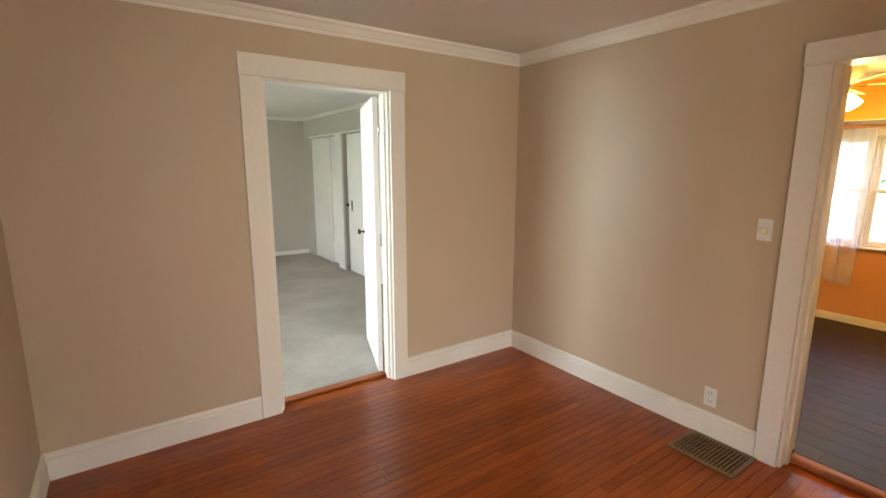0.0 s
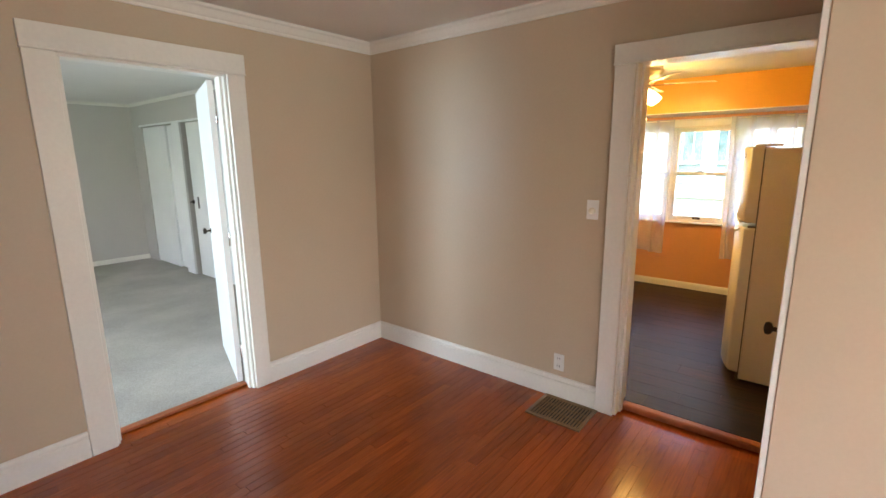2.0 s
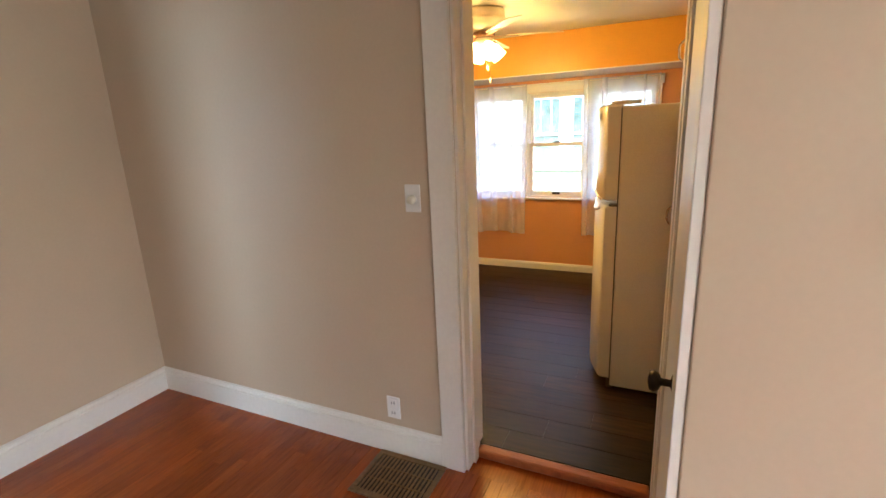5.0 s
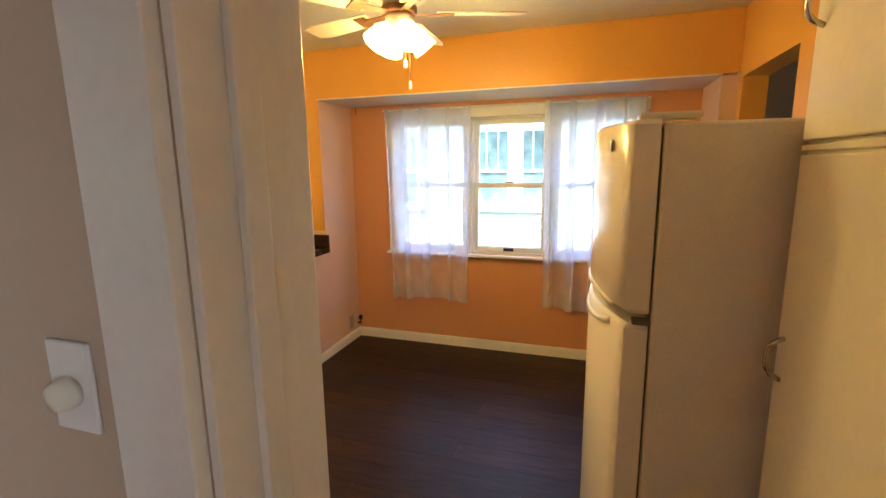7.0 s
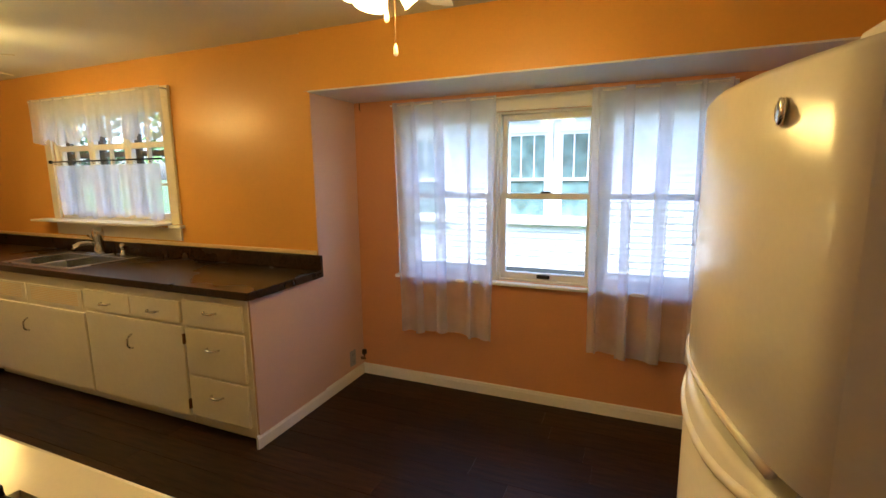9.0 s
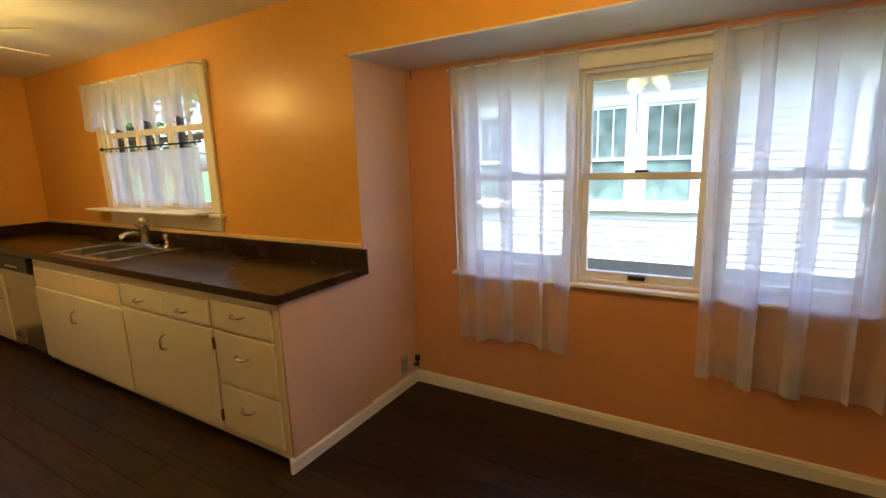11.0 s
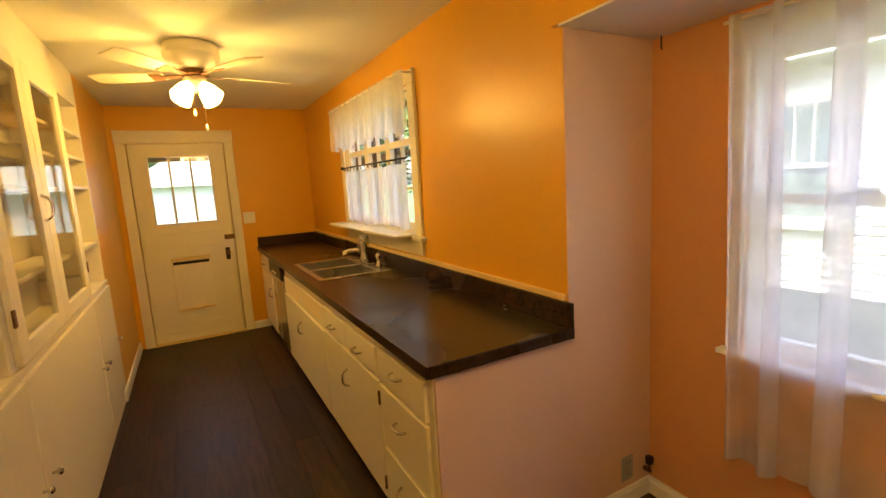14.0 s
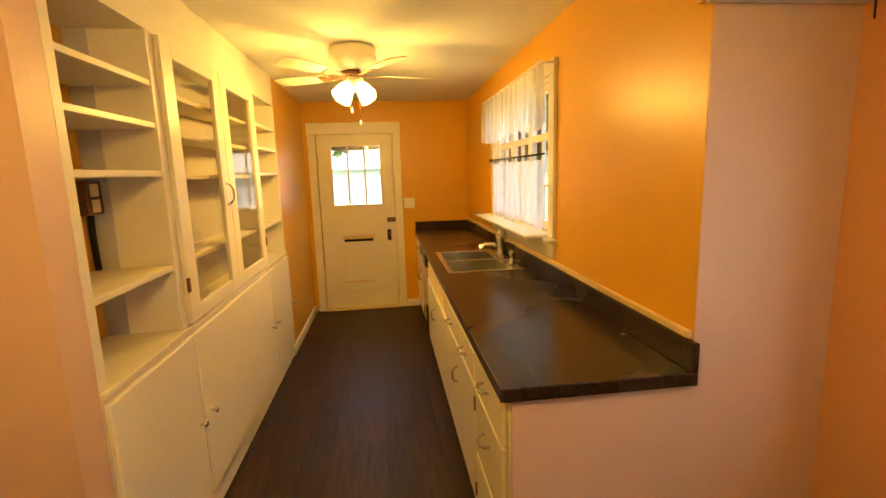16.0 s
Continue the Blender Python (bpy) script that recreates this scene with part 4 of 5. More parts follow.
# ---- ceiling fan ----
def ceiling_fan(FC, phase, power):
    """A five-blade fan close to the ceiling, with four lit shades and two chains."""
    fan = thing("ceiling_fan", (FC[0], FC[1], CK), "cream five-blade ceiling fan with a lit cluster of frosted shades", "ceiling fan")
    part("canopy", lathe([(0.10, CK), (0.135, CK - 0.004), (0.145, CK - 0.02), (0.142, CK - 0.05), (0.148, CK - 0.055), (0.146, CK - 0.075), (0.11, CK - 0.115), (0.07, CK - 0.14), (0.03, CK - 0.142)], (*FC, 0), steps=32), CREAM, fan)
    part("motor_plate", lathe([(0.06, 2.185), (0.075, 2.18), (0.075, 2.155), (0.06, 2.15)], (*FC, 0)), BRASSY, fan)
    part("light_fitter", lathe([(0.05, 2.15), (0.062, 2.14), (0.062, 2.09), (0.045, 2.07), (0.02, 2.06)], (*FC, 0)), CREAM, fan)
    for k in range(5):
        a = radians(phase + 72 * k)
        m = Matrix.Translation((*FC, 2.155)) @ Matrix.Rotation(a, 4, "Z") @ Matrix.Rotation(radians(11), 4, "X")
        bm = bmesh.new()
        ring = []
        for s in range(7):
            x = 0.16 + 0.38 * s / 6
            ring.append((x, 0.045 + 0.022 * s / 6 - (0.02 if s == 6 else 0)))
        lo = [bm.verts.new((x, w, 0)) for x, w in ring] + [bm.verts.new((x, -w, 0)) for x, w in reversed(ring)]
        f = bm.faces.new(lo)
        ext = bmesh.ops.extrude_face_region(bm, geom=[f])
        bmesh.ops.translate(bm, verts=[v for v in ext["geom"] if isinstance(v, bmesh.types.BMVert)], vec=(0, 0, 0.006))
        bmesh.ops.recalc_face_normals(bm, faces=bm.faces)
        bmesh.ops.transform(bm, matrix=m, verts=bm.verts)
        bl = part("blade", bm, CREAM, fan)
        bm = boxes((0.06, 0.20, -0.02, 0.02, -0.006, -0.001), (0.17, 0.235, -0.04, 0.04, -0.005, -0.001), bevel=0.002)
        bmesh.ops.transform(bm, matrix=m, verts=bm.verts)
        part("blade_iron", bm, BRASSY, bl)
    for k in range(4):
        a = radians(45 + 90 * k)
        ax = Vector((math.cos(a) * 0.67, math.sin(a) * 0.67, -0.74)).normalized()
        bm = lathe([(0.020, 0.0), (0.026, 0.012), (0.040, 0.035), (0.047, 0.065), (0.052, 0.098), (0.055, 0.112), (0.051, 0.111), (0.043, 0.062), (0.022, 0.014)], (0, 0, 0), steps=20)
        bmesh.ops.transform(bm, matrix=Matrix.Translation((FC[0] + 0.045 * math.cos(a), FC[1] + 0.045 * math.sin(a), 2.105)) @ ax.to_track_quat("Z", "Y").to_matrix().to_4x4(), verts=bm.verts)
        part("shade", bm, SHADE, fan, "lit frosted tulip shade")
    for dx, z1 in ((0.03, 1.85), (-0.02, 1.93)):
        ch = part("pull_chain", tube([(FC[0] + dx, FC[1] - 0.03, 2.07), (FC[0] + dx, FC[1] - 0.03, z1 + 0.03)], 0.0018, 6), BRASSY, fan)
        part("pull_knob", lathe([(0.003, z1 + 0.035), (0.007, z1 + 0.02), (0.008, z1 + 0.005), (0.004, z1)], (FC[0] + dx, FC[1] - 0.03, 0), steps=10), IVORY, ch)
    for k in range(4):
        a = radians(45 + 90 * k)
        lamp = new("fan_bulb", bpy.data.lights.new("fan_bulb", "POINT"))
        lamp.data.energy, lamp.data.color, lamp.data.shadow_soft_size = power, (1.0, 0.62, 0.14), 0.035
        lamp.location = (FC[0] + 0.15 * math.cos(a), FC[1] + 0.15 * math.sin(a), 1.985)


ceiling_fan((4.285, 4.56), 12, BULB)
ceiling_fan((4.30, 1.66), 3, 0.75 * BULB)

# ---- back door ----
bd = thing("back_door", (4.135, 6.73, 0), "cream painted back door with a three-pane light and a pet flap", "door", kind="structure")
sl = part("slab", wall_bm("y", 6.715, 6.755, 3.735, 4.535, KF + 0.018, 1.985, [(3.882, 4.40, 1.224, 1.86)]), CREAM, bd)
for x in (4.050, 4.232):
    part("bar", boxes((x - 0.011, x + 0.011, 6.72, 6.75, 1.224, 1.86), bevel=0.002), CREAM, sl)
part("light_frame", boxes((3.862, 3.882, 6.705, 6.716, 1.205, 1.88), (4.40, 4.42, 6.705, 6.716, 1.205, 1.88), (3.882, 4.40, 6.705, 6.716, 1.205, 1.224), (3.882, 4.40, 6.705, 6.716, 1.86, 1.88), bevel=0.003), CREAM, sl)
part("shade_roll", boxes((3.884, 4.398, 6.735, 6.748, 1.815, 1.858)), LCD, sl)
p = part("pane", boxes((3.88, 4.402, 6.733, 6.737, 1.222, 1.862)), GLASS, sl)
p.visible_shadow = False
for x0, x1, z0, z1 in ((3.84, 4.10, 0.98, 1.13), (4.17, 4.43, 0.98, 1.13), (3.84, 4.10, 0.12, 0.22), (4.17, 4.43, 0.12, 0.22)):
    part("panel_mould", boxes((x0, x1, 6.709, 6.716, z1 - 0.012, z1), (x0, x1, 6.711, 6.716, z0, z0 + 0.01), bevel=0.003), CREAM, sl)
fl = part("pet_flap", boxes((3.955, 4.295, 6.702, 6.715, 0.35, 0.885), bevel=0.004), CREAM, sl)
part("flap_top", boxes((3.95, 4.30, 6.690, 6.703, 0.845, 0.885), bevel=0.004), YTRIM, fl)
part("flap_slot", boxes((3.965, 4.285, 6.696, 6.703, 0.815, 0.843)), BLACK, fl)
part("flap_sill", boxes((3.96, 4.29, 6.690, 6.703, 0.35, 0.372), bevel=0.003), YTRIM, fl)
part("lock_plate", boxes((4.45, 4.575, 6.703, 6.716, 1.02, 1.068), bevel=0.006), BRASSY, sl, "worn brown rim lock")
part("knob_plate", boxes((4.445, 4.487, 6.709, 6.716, 0.81, 0.935), bevel=0.004), DARKM, sl)
part("knob", lathe([(0.008, 0.0), (0.008, -0.03), (0.022, -0.036), (0.024, -0.05), (0.012, -0.058)], (4.466, 6.709, 0.89), "y", 16), BRASSY, sl, "brown door knob")
part("stop", boxes((3.70, 3.765, 6.757, 6.80, KF, 1.99), (4.505, 4.57, 6.757, 6.80, KF, 1.99), (3.765, 4.505, 6.757, 6.80, 1.945, 1.99), (3.765, 4.505, 6.757, 6.80, KF, 0.07)), CREAM, bd)
casing("casing_back_door", "y", 6.70, -1, 3.725, 4.545, 1.985, 0.082, 0.085, 0.12, 0.02, CREAM)
solid("threshold_back_door", boxes((3.725, 4.545, 6.66, 6.82, KF, KF + 0.018), bevel=0.004), YTRIM, "worn wooden sill of the back door", "threshold", kind="structure")

# ---- small fixtures ----


def plate(name, centre, facing, label, category, w=0.072, h=0.115, toggle=False, knob=False, sockets=False, material=PLASTIC):
    x, y, z = centre
    def b(d0, d1, u0, u1, z0, z1):
        if facing == "-x":
            return (x - d1, x - d0, y + u0, y + u1, z + z0, z + z1)
        return (x + u0, x + u1, y - d1, y - d0, z + z0, z + z1)
    root = thing(name, centre, label, category)
    pl = part("plate", boxes(b(0, 0.006, -w / 2, w / 2, -h / 2, h / 2), bevel=0.003), material, root)
    if toggle:
        part("toggle", boxes(b(0.006, 0.018, -0.006, 0.006, -0.012, 0.014), bevel=0.003), material, pl)
    if knob:
        part("dial", lathe([(0.019, 0.0), (0.020, -0.008), (0.016, -0.022), (0.004, -0.024)], (x - 0.006, y, z - 0.005), "x", 20), IVORY, pl, "round ivory dimmer knob")
    if sockets:
        for s in (-0.027, 0.027):
            so = part("socket", boxes(b(0.006, 0.009, -0.017, 0.017, s - 0.017, s + 0.017), bevel=0.004), material, pl)
            part("slot", boxes(b(0.0085, 0.0095, -0.009, -0.006, s - 0.006, s + 0.008), b(0.0085, 0.0095, 0.006, 0.009, s - 0.006, s + 0.008)), BLACK, so)
    return root


plate("light_switch", (2.70, 1.420, 1.262), "-x", "white dimmer switch plate with an ivory knob", "switch", knob=True)
plate("wall_outlet", (2.70, 1.592, 0.245), "-x", "white double outlet above the baseboard", "outlet", sockets=True)
plate("light_switch", (4.705, 6.70, 1.22), "-y", "ivory switch plate beside the back door", "switch", w=0.115, toggle=True, material=IVORY)
plate("wall_outlet", (5.70, 2.775, 0.20), "-y", "grey outlet plate low on the bay wall", "outlet", sockets=True, material=GREYK)
gp = thing("pipe_stub", (5.81, 2.74, 0.10), "short capped pipe in the bay corner", "pipe")
part("pipe", tube([(5.812, 2.772, 0.16), (5.812, 2.745, 0.16), (5.812, 2.745, 0.20)], 0.012), BRASSY, gp)
part("cap", lathe([(0.016, 0.195), (0.018, 0.20), (0.018, 0.225), (0.010, 0.23)], (5.812, 2.745, 0), steps=10), DARKM, gp)
hk = solid("ceiling_hook", tube([(5.80, 2.70, 1.977), (5.80, 2.70, 1.935), (5.79, 2.69, 1.925)], 0.003), DARKM, "small dark hook in the bay soffit", "hook")

tm = thing("thermostat", (1.95, 0.054, 1.37), "white wall thermostat with a grey display and buttons", "thermostat")
bmt = boxes((1.925, 1.95, -0.036, 0.142, 1.312, 1.425), bevel=0.010)
bd_ = part("case", bmt, PLASTIC, tm)
part("display", boxes((1.9235, 1.9255, 0.020, 0.088, 1.362, 1.388)), LCD, bd_)
for y in (0.034, 0.054, 0.076):
    part("button", boxes((1.922, 1.926, y - 0.008, y + 0.008, 1.345, 1.352), bevel=0.002), GREYK, bd_)
for y, z in ((0.100, 1.376), (0.006, 1.384), (0.006, 1.368)):
    part("button", boxes((1.922, 1.926, y - 0.005, y + 0.005, z - 0.004, z + 0.004), bevel=0.002), GREYK, bd_)
part("logo_mark", boxes((1.9235, 1.9255, 0.058, 0.070, 1.400, 1.410), (1.9235, 1.9255, 0.036, 0.054, 1.403, 1.408)), GREYK, bd_)
chm = thing("door_chime", (1.95, 0.05, 1.75), "beige door chime box on the wall", "door chime")
cb = part("back_plate", boxes((1.928, 1.95, -0.06, 0.172, 1.672, 1.875), bevel=0.004), BEIGE, chm)
bm = bmesh.new()
vs = [bm.verts.new(v) for v in ((1.928, -0.055, 1.675), (1.928, 0.155, 1.675), (1.905, 0.13, 1.675), (1.898, 0.05, 1.675), (1.905, -0.03, 1.675))]
f = bm.faces.new(vs)
e = bmesh.ops.extrude_face_region(bm, geom=[f])
bmesh.ops.translate(bm, verts=[v for v in e["geom"] if isinstance(v, bmesh.types.BMVert)], vec=(0, 0, 0.195))
bmesh.ops.recalc_face_normals(bm, faces=bm.faces)
part("cover", bm, BEIGE, chm)

vt = thing("floor_vent", (2.54, 1.49, 0), "bronze slotted floor vent by the baseboard", "floor vent")
part("frame", boxes((2.385, 2.415, 1.31, 1.665, 0.003, 0.010), (2.645, 2.675, 1.31, 1.665, 0.003, 0.010), (2.415, 2.645, 1.31, 1.335, 0.003, 0.010), (2.415, 2.645, 1.64, 1.665, 0.003, 0.010), bevel=0.002), VENTM, vt)
# near-black sheet on the floor paints the shade between the slats; no duct below
part("backing", boxes((2.41, 2.65, 1.33, 1.645, 0.0025, 0.004)), DUCTSHADE, vt)
for k in range(15):
    part("slat", boxes((2.415, 2.645, 1.343 + 0.02 * k, 1.353 + 0.02 * k, 0.004, 0.009)), VENTM, vt)
for x in (2.49, 2.57):
    part("cross_bar", boxes((x - 0.004, x + 0.004, 1.335, 1.64, 0.0045, 0.0094)), VENTM, vt)

# ---- curtains ----


def curtain(name, x, y0, y1, z0, z1, folds, depth, label, material, flare=0.0, scallop=0.0, seed=1, lap=0.0):
    rnd = random.Random(seed)
    ph = [rnd.uniform(0, 6.28) for _ in range(4)]
    bm = bmesh.new()
    nu, nz = 140, 26
    grid = []
    for j in range(nz + 1):
        t = j / nz
        row = []
        for i in range(nu + 1):
            s = i / nu
            wob = math.sin(folds * 6.28 * s + ph[0] + 0.5 * math.sin(5 * s + ph[1])) + 0.5 * math.sin(folds * 2.3 * 6.28 * s + ph[2])
            amp = depth * (0.35 + 0.65 * t)
            ym = (y0 + y1) / 2
            y = ym + (y0 - ym + (y1 - y0) * s) * (1 + flare * t) + 0.012 * t * math.sin(7 * s + ph[3]) + lap * math.sin(3.1416 * s) * math.sin(folds * 6.28 * s + 1.57 + ph[0] + 0.9 * math.sin(4 * s + ph[2]) + 0.5 * t)
            zb = z0 - scallop * abs(math.sin(3.1416 * 7 * s)) + 0.012 * math.sin(9 * s + ph[1])
            row.append(bm.verts.new((x - amp * wob, y, z1 + (zb - z1) * t)))
        grid.append(row)
    for a, b in zip(grid, grid[1:]):
        for k in range(nu):
            f = bm.faces.new((a[k], a[k + 1], b[k + 1], b[k]))
            f.smooth = True
    grid_co = [[tuple(v.co) for v in r] for r in grid]
    root = thing(name, (x, (y0 + y1) / 2, z0), label, "curtain")
    part("cloth", bm, material, root)
    if flare:
        for pname, src in (("hem", grid_co[-3:]), ("rod_pocket", grid_co[:3])):
            hem = bmesh.new()
            rows = [[hem.verts.new((p[0] - 0.003, p[1], p[2])) for p in r] for r in src]
            for a, b in zip(rows, rows[1:]):
                for k in range(nu):
                    hem.faces.new((a[k], a[k + 1], b[k + 1], b[k])).smooth = True
            part(pname, hem, material, root, "doubled cloth edge")
    return root


c1 = curtain("sheer_curtain", 5.775, 1.735, 2.43, 0.445, 1.955, 4.0, 0.026, "sheer white voile curtain on a thin rod", SHEER, flare=-0.08, seed=3, lap=0.075)
c2 = curtain("sheer_curtain", 5.775, 0.530, 1.195, 0.44, 1.955, 4.4, 0.026, "sheer white voile curtain on a thin rod", SHEER, flare=-0.03, seed=8, lap=0.075)
rod = solid("curtain_rod", tube([(5.775, 2.45, 1.94), (5.775, 0.51, 1.94)], 0.006), TRIM, "thin white curtain rod across the bay", "curtain rod")
v = curtain("lace_valance", 5.29, 3.945, 5.46, 1.81, 2.115, 11, 0.016, "white lace valance with a scalloped edge over the sink window", LACE, scallop=0.05, seed=5)
part("rod", tube([(5.352, 3.955, 2.10), (5.29, 3.955, 2.10), (5.29, 5.455, 2.10), (5.352, 5.455, 2.10)], 0.006), WHITE, v)
cf = curtain("cafe_curtain", 5.335, 4.075, 5.30, 1.215, 1.60, 7, 0.010, "white lace cafe curtain hung on rings", LACE, scallop=0.02, seed=6)
cr = part("rod", tube([(5.335, 4.045, 1.632), (5.335, 5.34, 1.632)], 0.006), BLACK, cf, "thin black rod")
part("finial", lathe([(0.005, 0.0), (0.014, 0.008), (0.014, 0.018), (0.004, 0.026)], (5.335, 5.34, 1.632), "y", 12), BLACK, cr)
for k in range(16):
    y = 4.09 + 1.20 * k / 15
    part("ring", tube([(5.335, y + 0.01 * math.cos(q), 1.622 + 0.013 * math.sin(q)) for q in [6.2832 * i / 8 for i in range(9)]], 0.0018, 5), BLACK, cf)

# ---- outdoors ----
solid("ground", boxes((-400, 400, -400, 400, -0.75, -0.65)), GRASS, "mown lawn round the house", "ground", kind="structure")
nb = thing("neighbour_house", (11.5, 1.0, -0.65), "white clapboard house next door with grey foundation", "house")
core = part("wall", boxes((9.62, 14.0, -7.0, 4.6, -0.65, 2.42)), SIDING, nb)
part("foundation", boxes((9.57, 9.62, -7.0, 4.6, -0.65, 0.15)), FOUND, nb)
part("eave", boxes((9.15, 9.62, -7.3, 4.9, 2.42, 2.48), (9.10, 9.16, -7.3, 4.9, 2.38, 2.54), bevel=0.005), EXTTRIM, nb, "white boxed eave")
bm = bmesh.new()
q = [bm.verts.new(p) for p in ((9.05, -7.4, 2.54), (9.05, 5.0, 2.54), (12.0, 5.0, 4.4), (12.0, -7.4, 4.4), (14.8, -7.4, 2.54), (14.8, 5.0, 2.54))]
for f in ((0, 1, 2, 3), (3, 2, 5, 4), (0, 3, 4), (1, 5, 2), (0, 4, 5, 1)):
    bm.faces.new([q[i] for i in f])
part("roof", bm, ROOFM, nb)
part("corner_board", boxes((9.585, 9.64, 4.50, 4.62, 0.15, 2.42)), EXTTRIM, nb)


def far_window(y0, y1, z0, z1):
    w = part("window", boxes((9.50, 9.585, y0 - 0.08, y0, z0 - 0.02, z1 + 0.12), (9.50, 9.585, y1, y1 + 0.08, z0 - 0.02, z1 + 0.12), (9.50, 9.585, y0, y1, z1, z1 + 0.12), (9.48, 9.585, y0 - 0.085, y1 + 0.085, z0 - 0.09, z0 - 0.02), (9.51, 9.585, y0, y1, z0 - 0.02, z0 + 0.03), bevel=0.004), EXTTRIM, nb)
    mid = z0 + 0.46 * (z1 - z0)
    part("sash", boxes((9.53, 9.585, y0, y0 + 0.035, z0 + 0.03, z1), (9.53, 9.585, y1 - 0.035, y1, z0 + 0.03, z1), (9.53, 9.585, y0 + 0.035, y1 - 0.035, mid - 0.02, mid + 0.02), (9.53, 9.585, y0 + 0.035, y1 - 0.035, z1 - 0.035, z1), *[(9.535, 9.585, y0 + (y1 - y0) * k / 3 - 0.008, y0 + (y1 - y0) * k / 3 + 0.008, mid + 0.02, z1 - 0.035) for k in (1, 2)]), EXTTRIM, w)
    part("pane", boxes((9.56, 9.57, y0 + 0.03, y1 - 0.03, z0 + 0.02, z1 - 0.03)), NGLASS, w)


for y0, y1 in ((1.38, 1.93), (2.10, 2.65), (-1.35, -0.75), (-0.62, -0.05), (-3.6, -2.9), (3.6, 4.1)):
    far_window(y0, y1, 0.88, 2.05)
clap = to_mesh("clapboard", run_profile("x", 9.60, -1, -7.0, 4.5, [(-0.02, 0), (0.018, 0), (0.020, 0.004), (0.004, 0.0875), (-0.02, 0.0875)]), SIDING)
for k in range(26):
    ob = new("clapboard", clap)
    ob.parent, ob.location = nb, (0 - 11.5, 0 - 1.0, 0.15 + 0.0875 * k + 0.65)


def leafy(name, x, y, z, rx, rz, n, label, category, trunk=0.0, size=0.16, seed=1):
    rnd = random.Random(seed)
    root = thing(name, (x, y, -0.65), label, category)
    if trunk:
        bm = lathe([(trunk, -0.66), (trunk * 0.8, z * 0.3), (trunk * 0.5, z)], (x, y, 0), steps=10)
        for k in range(5):
            a = 6.28 * k / 5 + rnd.random()
            tube([(x, y, z * 0.45 + 0.2 * k), (x + 0.4 * rx * math.cos(a), y + 0.4 * rx * math.sin(a), z + 0.1 * k), (x + 0.8 * rx * math.cos(a), y + 0.8 * rx * math.sin(a), z + rz * 0.4)], trunk * 0.25, 6, bm)
        part("trunk", bm, BARK, root)
    bm = bmesh.new()
    clumps = [(rnd.gauss(0, 0.45) * rx, rnd.gauss(0, 0.45) * rx, rnd.gauss(0, 0.45) * rz) for _ in range(max(6, n // 90))]
    for _ in range(n):
        c = rnd.choice(clumps)
        p = Vector((x + c[0] + rnd.gauss(0, 0.16) * rx, y + c[1] + rnd.gauss(0, 0.16) * rx, z + c[2] + rnd.gauss(0, 0.16) * rz))
        u = Vector((rnd.gauss(0, 1), rnd.gauss(0, 1), rnd.gauss(0, 0.6))).normalized()
        w = u.orthogonal().normalized()
        s = size * rnd.uniform(0.6, 1.3)
        bm.faces.new([bm.verts.new(p + s * q) for q in (-u, 0.45 * w, u, -0.45 * w)])
    tagged(part("crown", bm, LEAF, root), kind="stuff")
    return root


leafy("shrub", 7.7, 0.75, -0.05, 0.5, 0.45, 700, "leafy green shrub between the houses", "shrub", size=0.06, seed=2)
leafy("shrub", 7.9, 1.5, -0.2, 0.3, 0.3, 350, "small green shrub with pale tips", "shrub", size=0.05, seed=4)
leafy("tree", 10.5, 8.5, 3.2, 2.2, 1.8, 5000, "broad leafy green tree in the back yard", "tree", 0.18, 0.13, 5)
leafy("tree", 7.6, 12.0, 3.4, 2.0, 1.8, 5000, "leafy green tree behind the house", "tree", 0.16, 0.13, 6)
leafy("tree", 2.0, 19.0, 4.6, 3.0, 2.2, 5000, "tall green tree beyond the garage", "tree", 0.2, 0.18, 7)
leafy("tree", -6.5, 5.5, 3.0, 2.0, 1.8, 3000, "leafy tree outside the bedroom", "tree", 0.16, 0.15, 9)
gr = thing("garage", (4.5, 15.5, -0.65), "white garage with a low gable roof in the back yard", "garage")
part("wall", boxes((3.0, 8.2, 14.0, 18.0, -0.65, 1.75)), SIDING, gr)
bm = bmesh.new()
q = [bm.verts.new(p) for p in ((2.7, 13.7, 1.7), (8.5, 13.7, 1.7), (5.6, 13.7, 3.2), (2.7, 18.3, 1.7), (8.5, 18.3, 1.7), (5.6, 18.3, 3.2))]
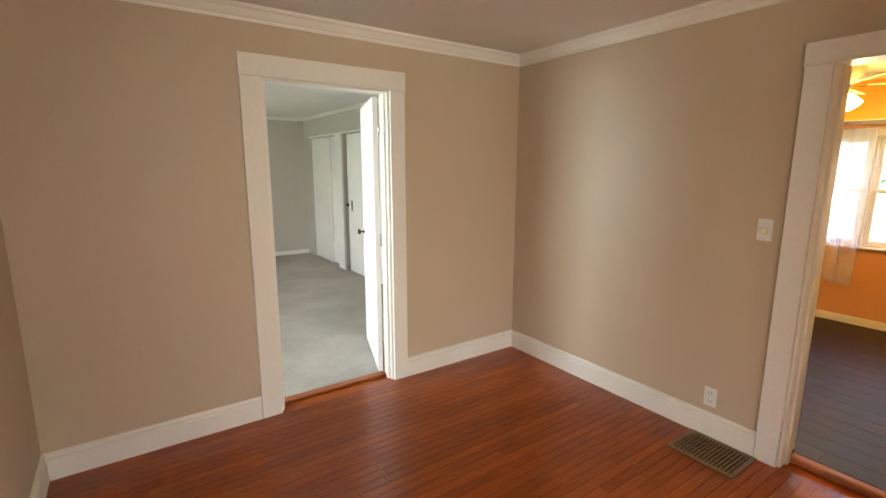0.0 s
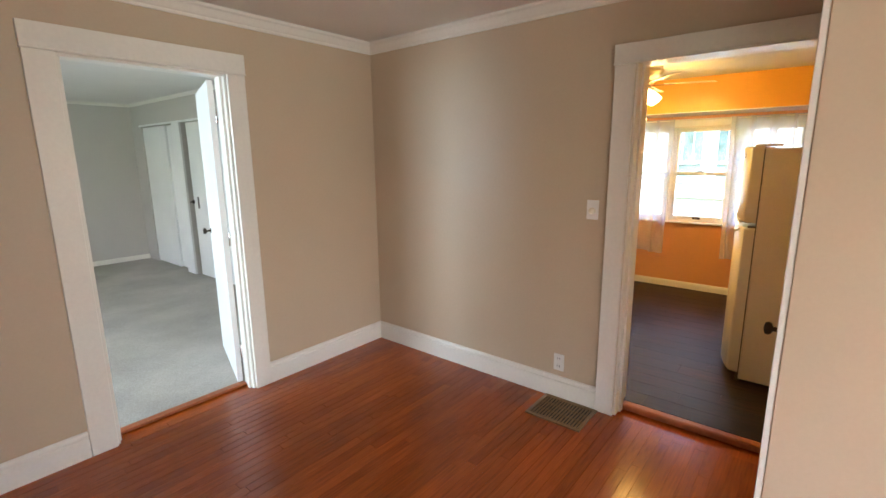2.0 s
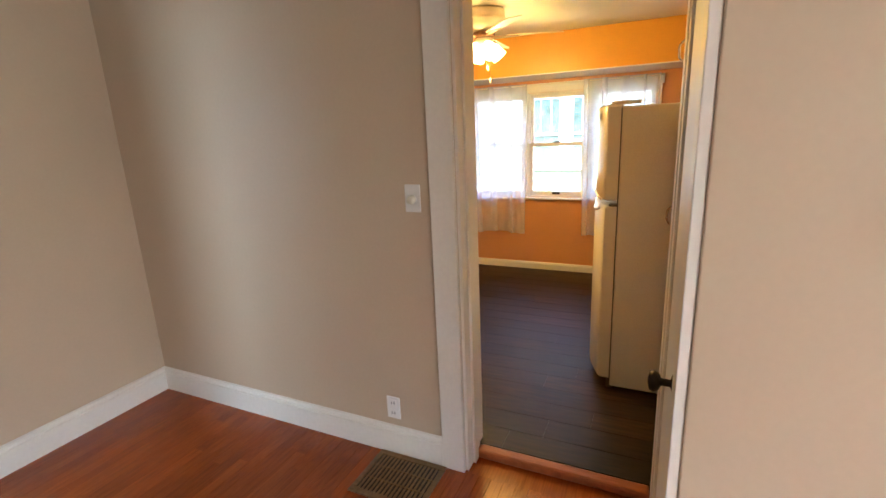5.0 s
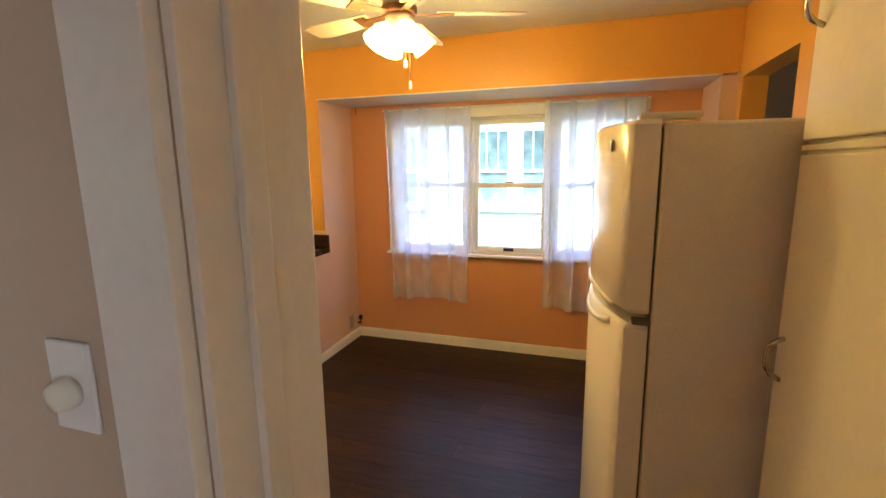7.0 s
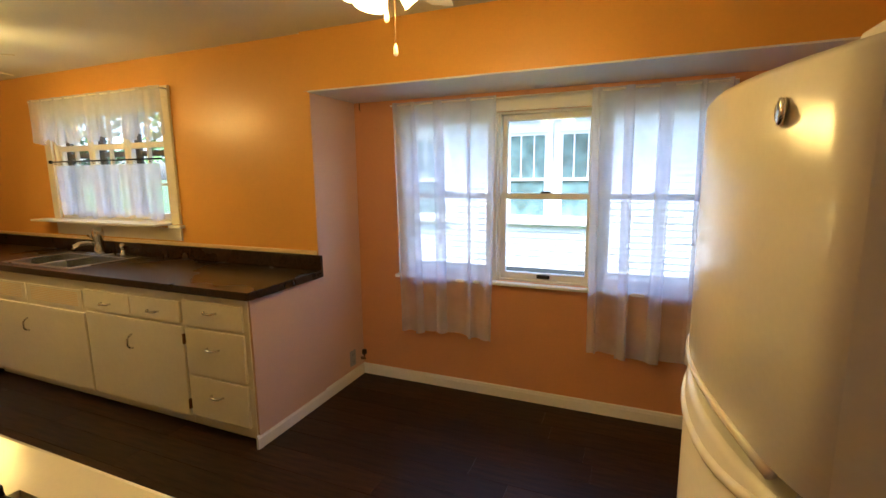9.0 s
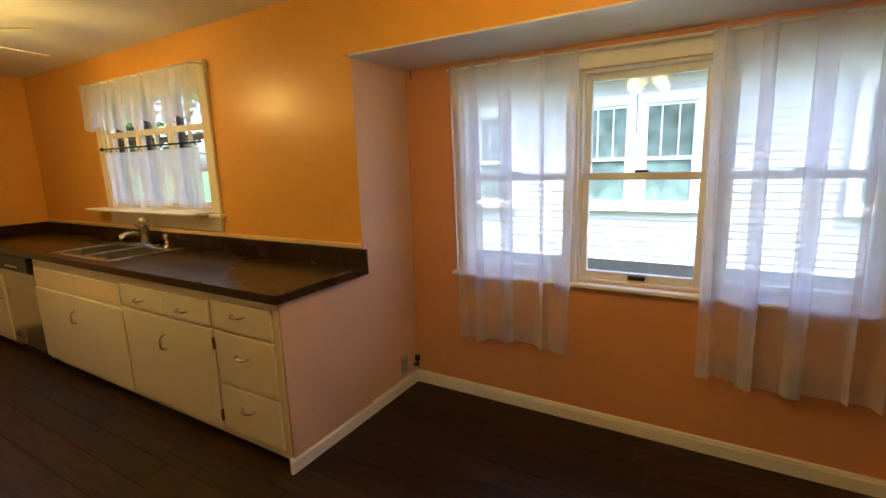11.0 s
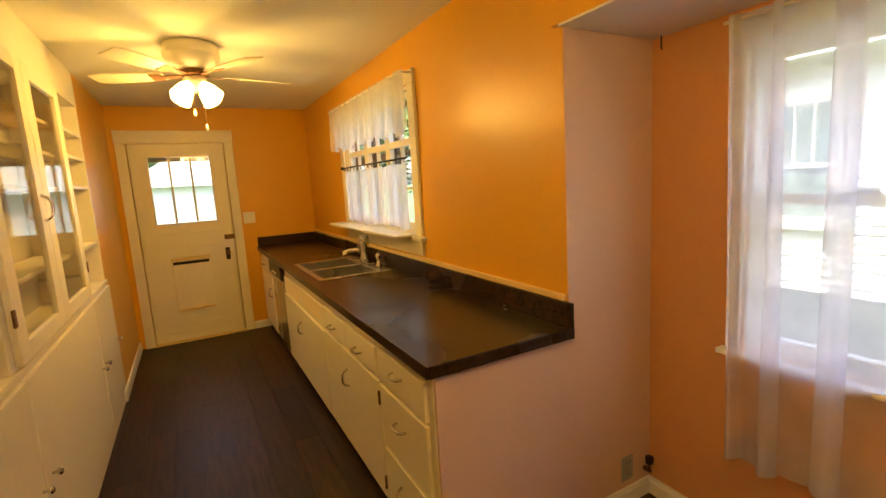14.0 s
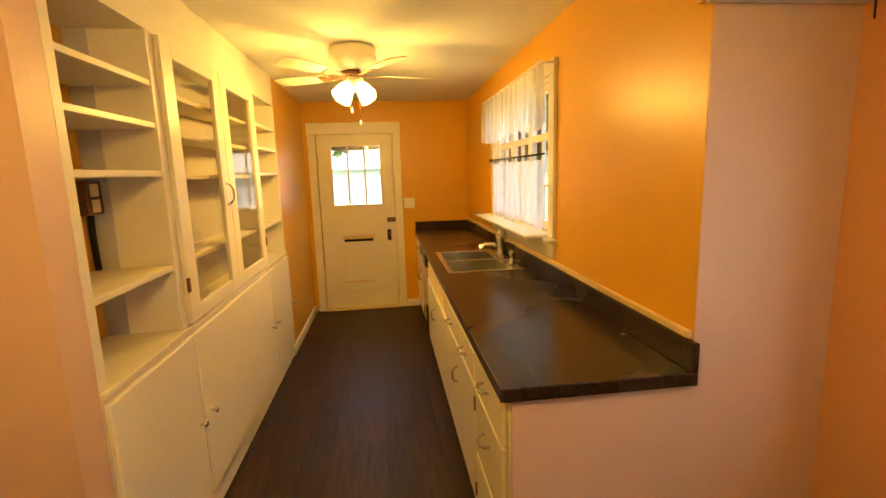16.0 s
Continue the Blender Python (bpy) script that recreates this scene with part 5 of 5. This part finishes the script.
for f in ((0, 1, 2), (3, 5, 4), (0, 2, 5, 3), (1, 4, 5, 2), (0, 3, 4, 1)):
    bm.faces.new([q[i] for i in f])
part("roof", bm, SIDING, gr)

# ---- floors, plank by plank ----
solid_f = solid("floor", boxes((-3.72, 2.86, -4.12, 3.44, -0.06, -0.004)), WOOD, "red-brown strip wood floor, glossy finish", "floor", kind="structure")
rnd = random.Random(11)
LENS = (0.55, 0.8, 1.1, 1.45, 1.9)


def plank_meshes(name, width, material, along):
    out = []
    for L in LENS:
        w = width - 0.0012
        bm = boxes((0.0006, L - 0.0006, 0.0006, w, -0.0035, 0.0) if along == "x" else (0.0006, w, 0.0006, L - 0.0006, -0.0035, 0.0))
        es = [e for e in bm.edges if e.verts[0].co.z > -0.001 and e.verts[1].co.z > -0.001]
        bmesh.ops.bevel(bm, geom=es, offset=0.0005, segments=1, affect="EDGES")
        out.append(to_mesh(name, bm, material))
    return out


def lay(parent, meshes, along, u0, u1, v0, v1, width, z, name):
    """Rows of planks from u0 to u1; the first and last of a row are cut to fit."""
    v = v0
    while v < v1 - 0.01:
        u = u0
        first = True
        while u < u1 - 0.02:
            k = rnd.randrange(len(LENS))
            full = LENS[k]
            cut = min(full * (rnd.uniform(0.3, 1.0) if first else 1.0), u1 - u)
            wide = min(width, v1 - v) / width
            ob = new(name, meshes[k])
            ob.parent = parent
            ob.location = (u, v, z) if along == "x" else (v, u, z)
            ob.scale = (cut / full, wide, 1) if along == "x" else (wide, cut / full, 1)
            u += cut
            first = False
        v += width


lay(solid_f, plank_meshes("plank", 0.057, WOOD, "x"), "x", -0.52, 2.69, 0.30, 3.33, 0.057, 0.0, "plank")
kf = solid("floor_kitchen", boxes((2.84, 5.90, -1.3, 6.75, -0.06, KF - 0.004)), VINYL, "dark brown wood-look vinyl plank floor", "floor", kind="structure")
lay(kf, plank_meshes("vinyl_plank", 0.152, VINYL, "y"), "y", 0.0, 6.70, 2.862, 5.845, 0.152, KF, "vinyl_plank")
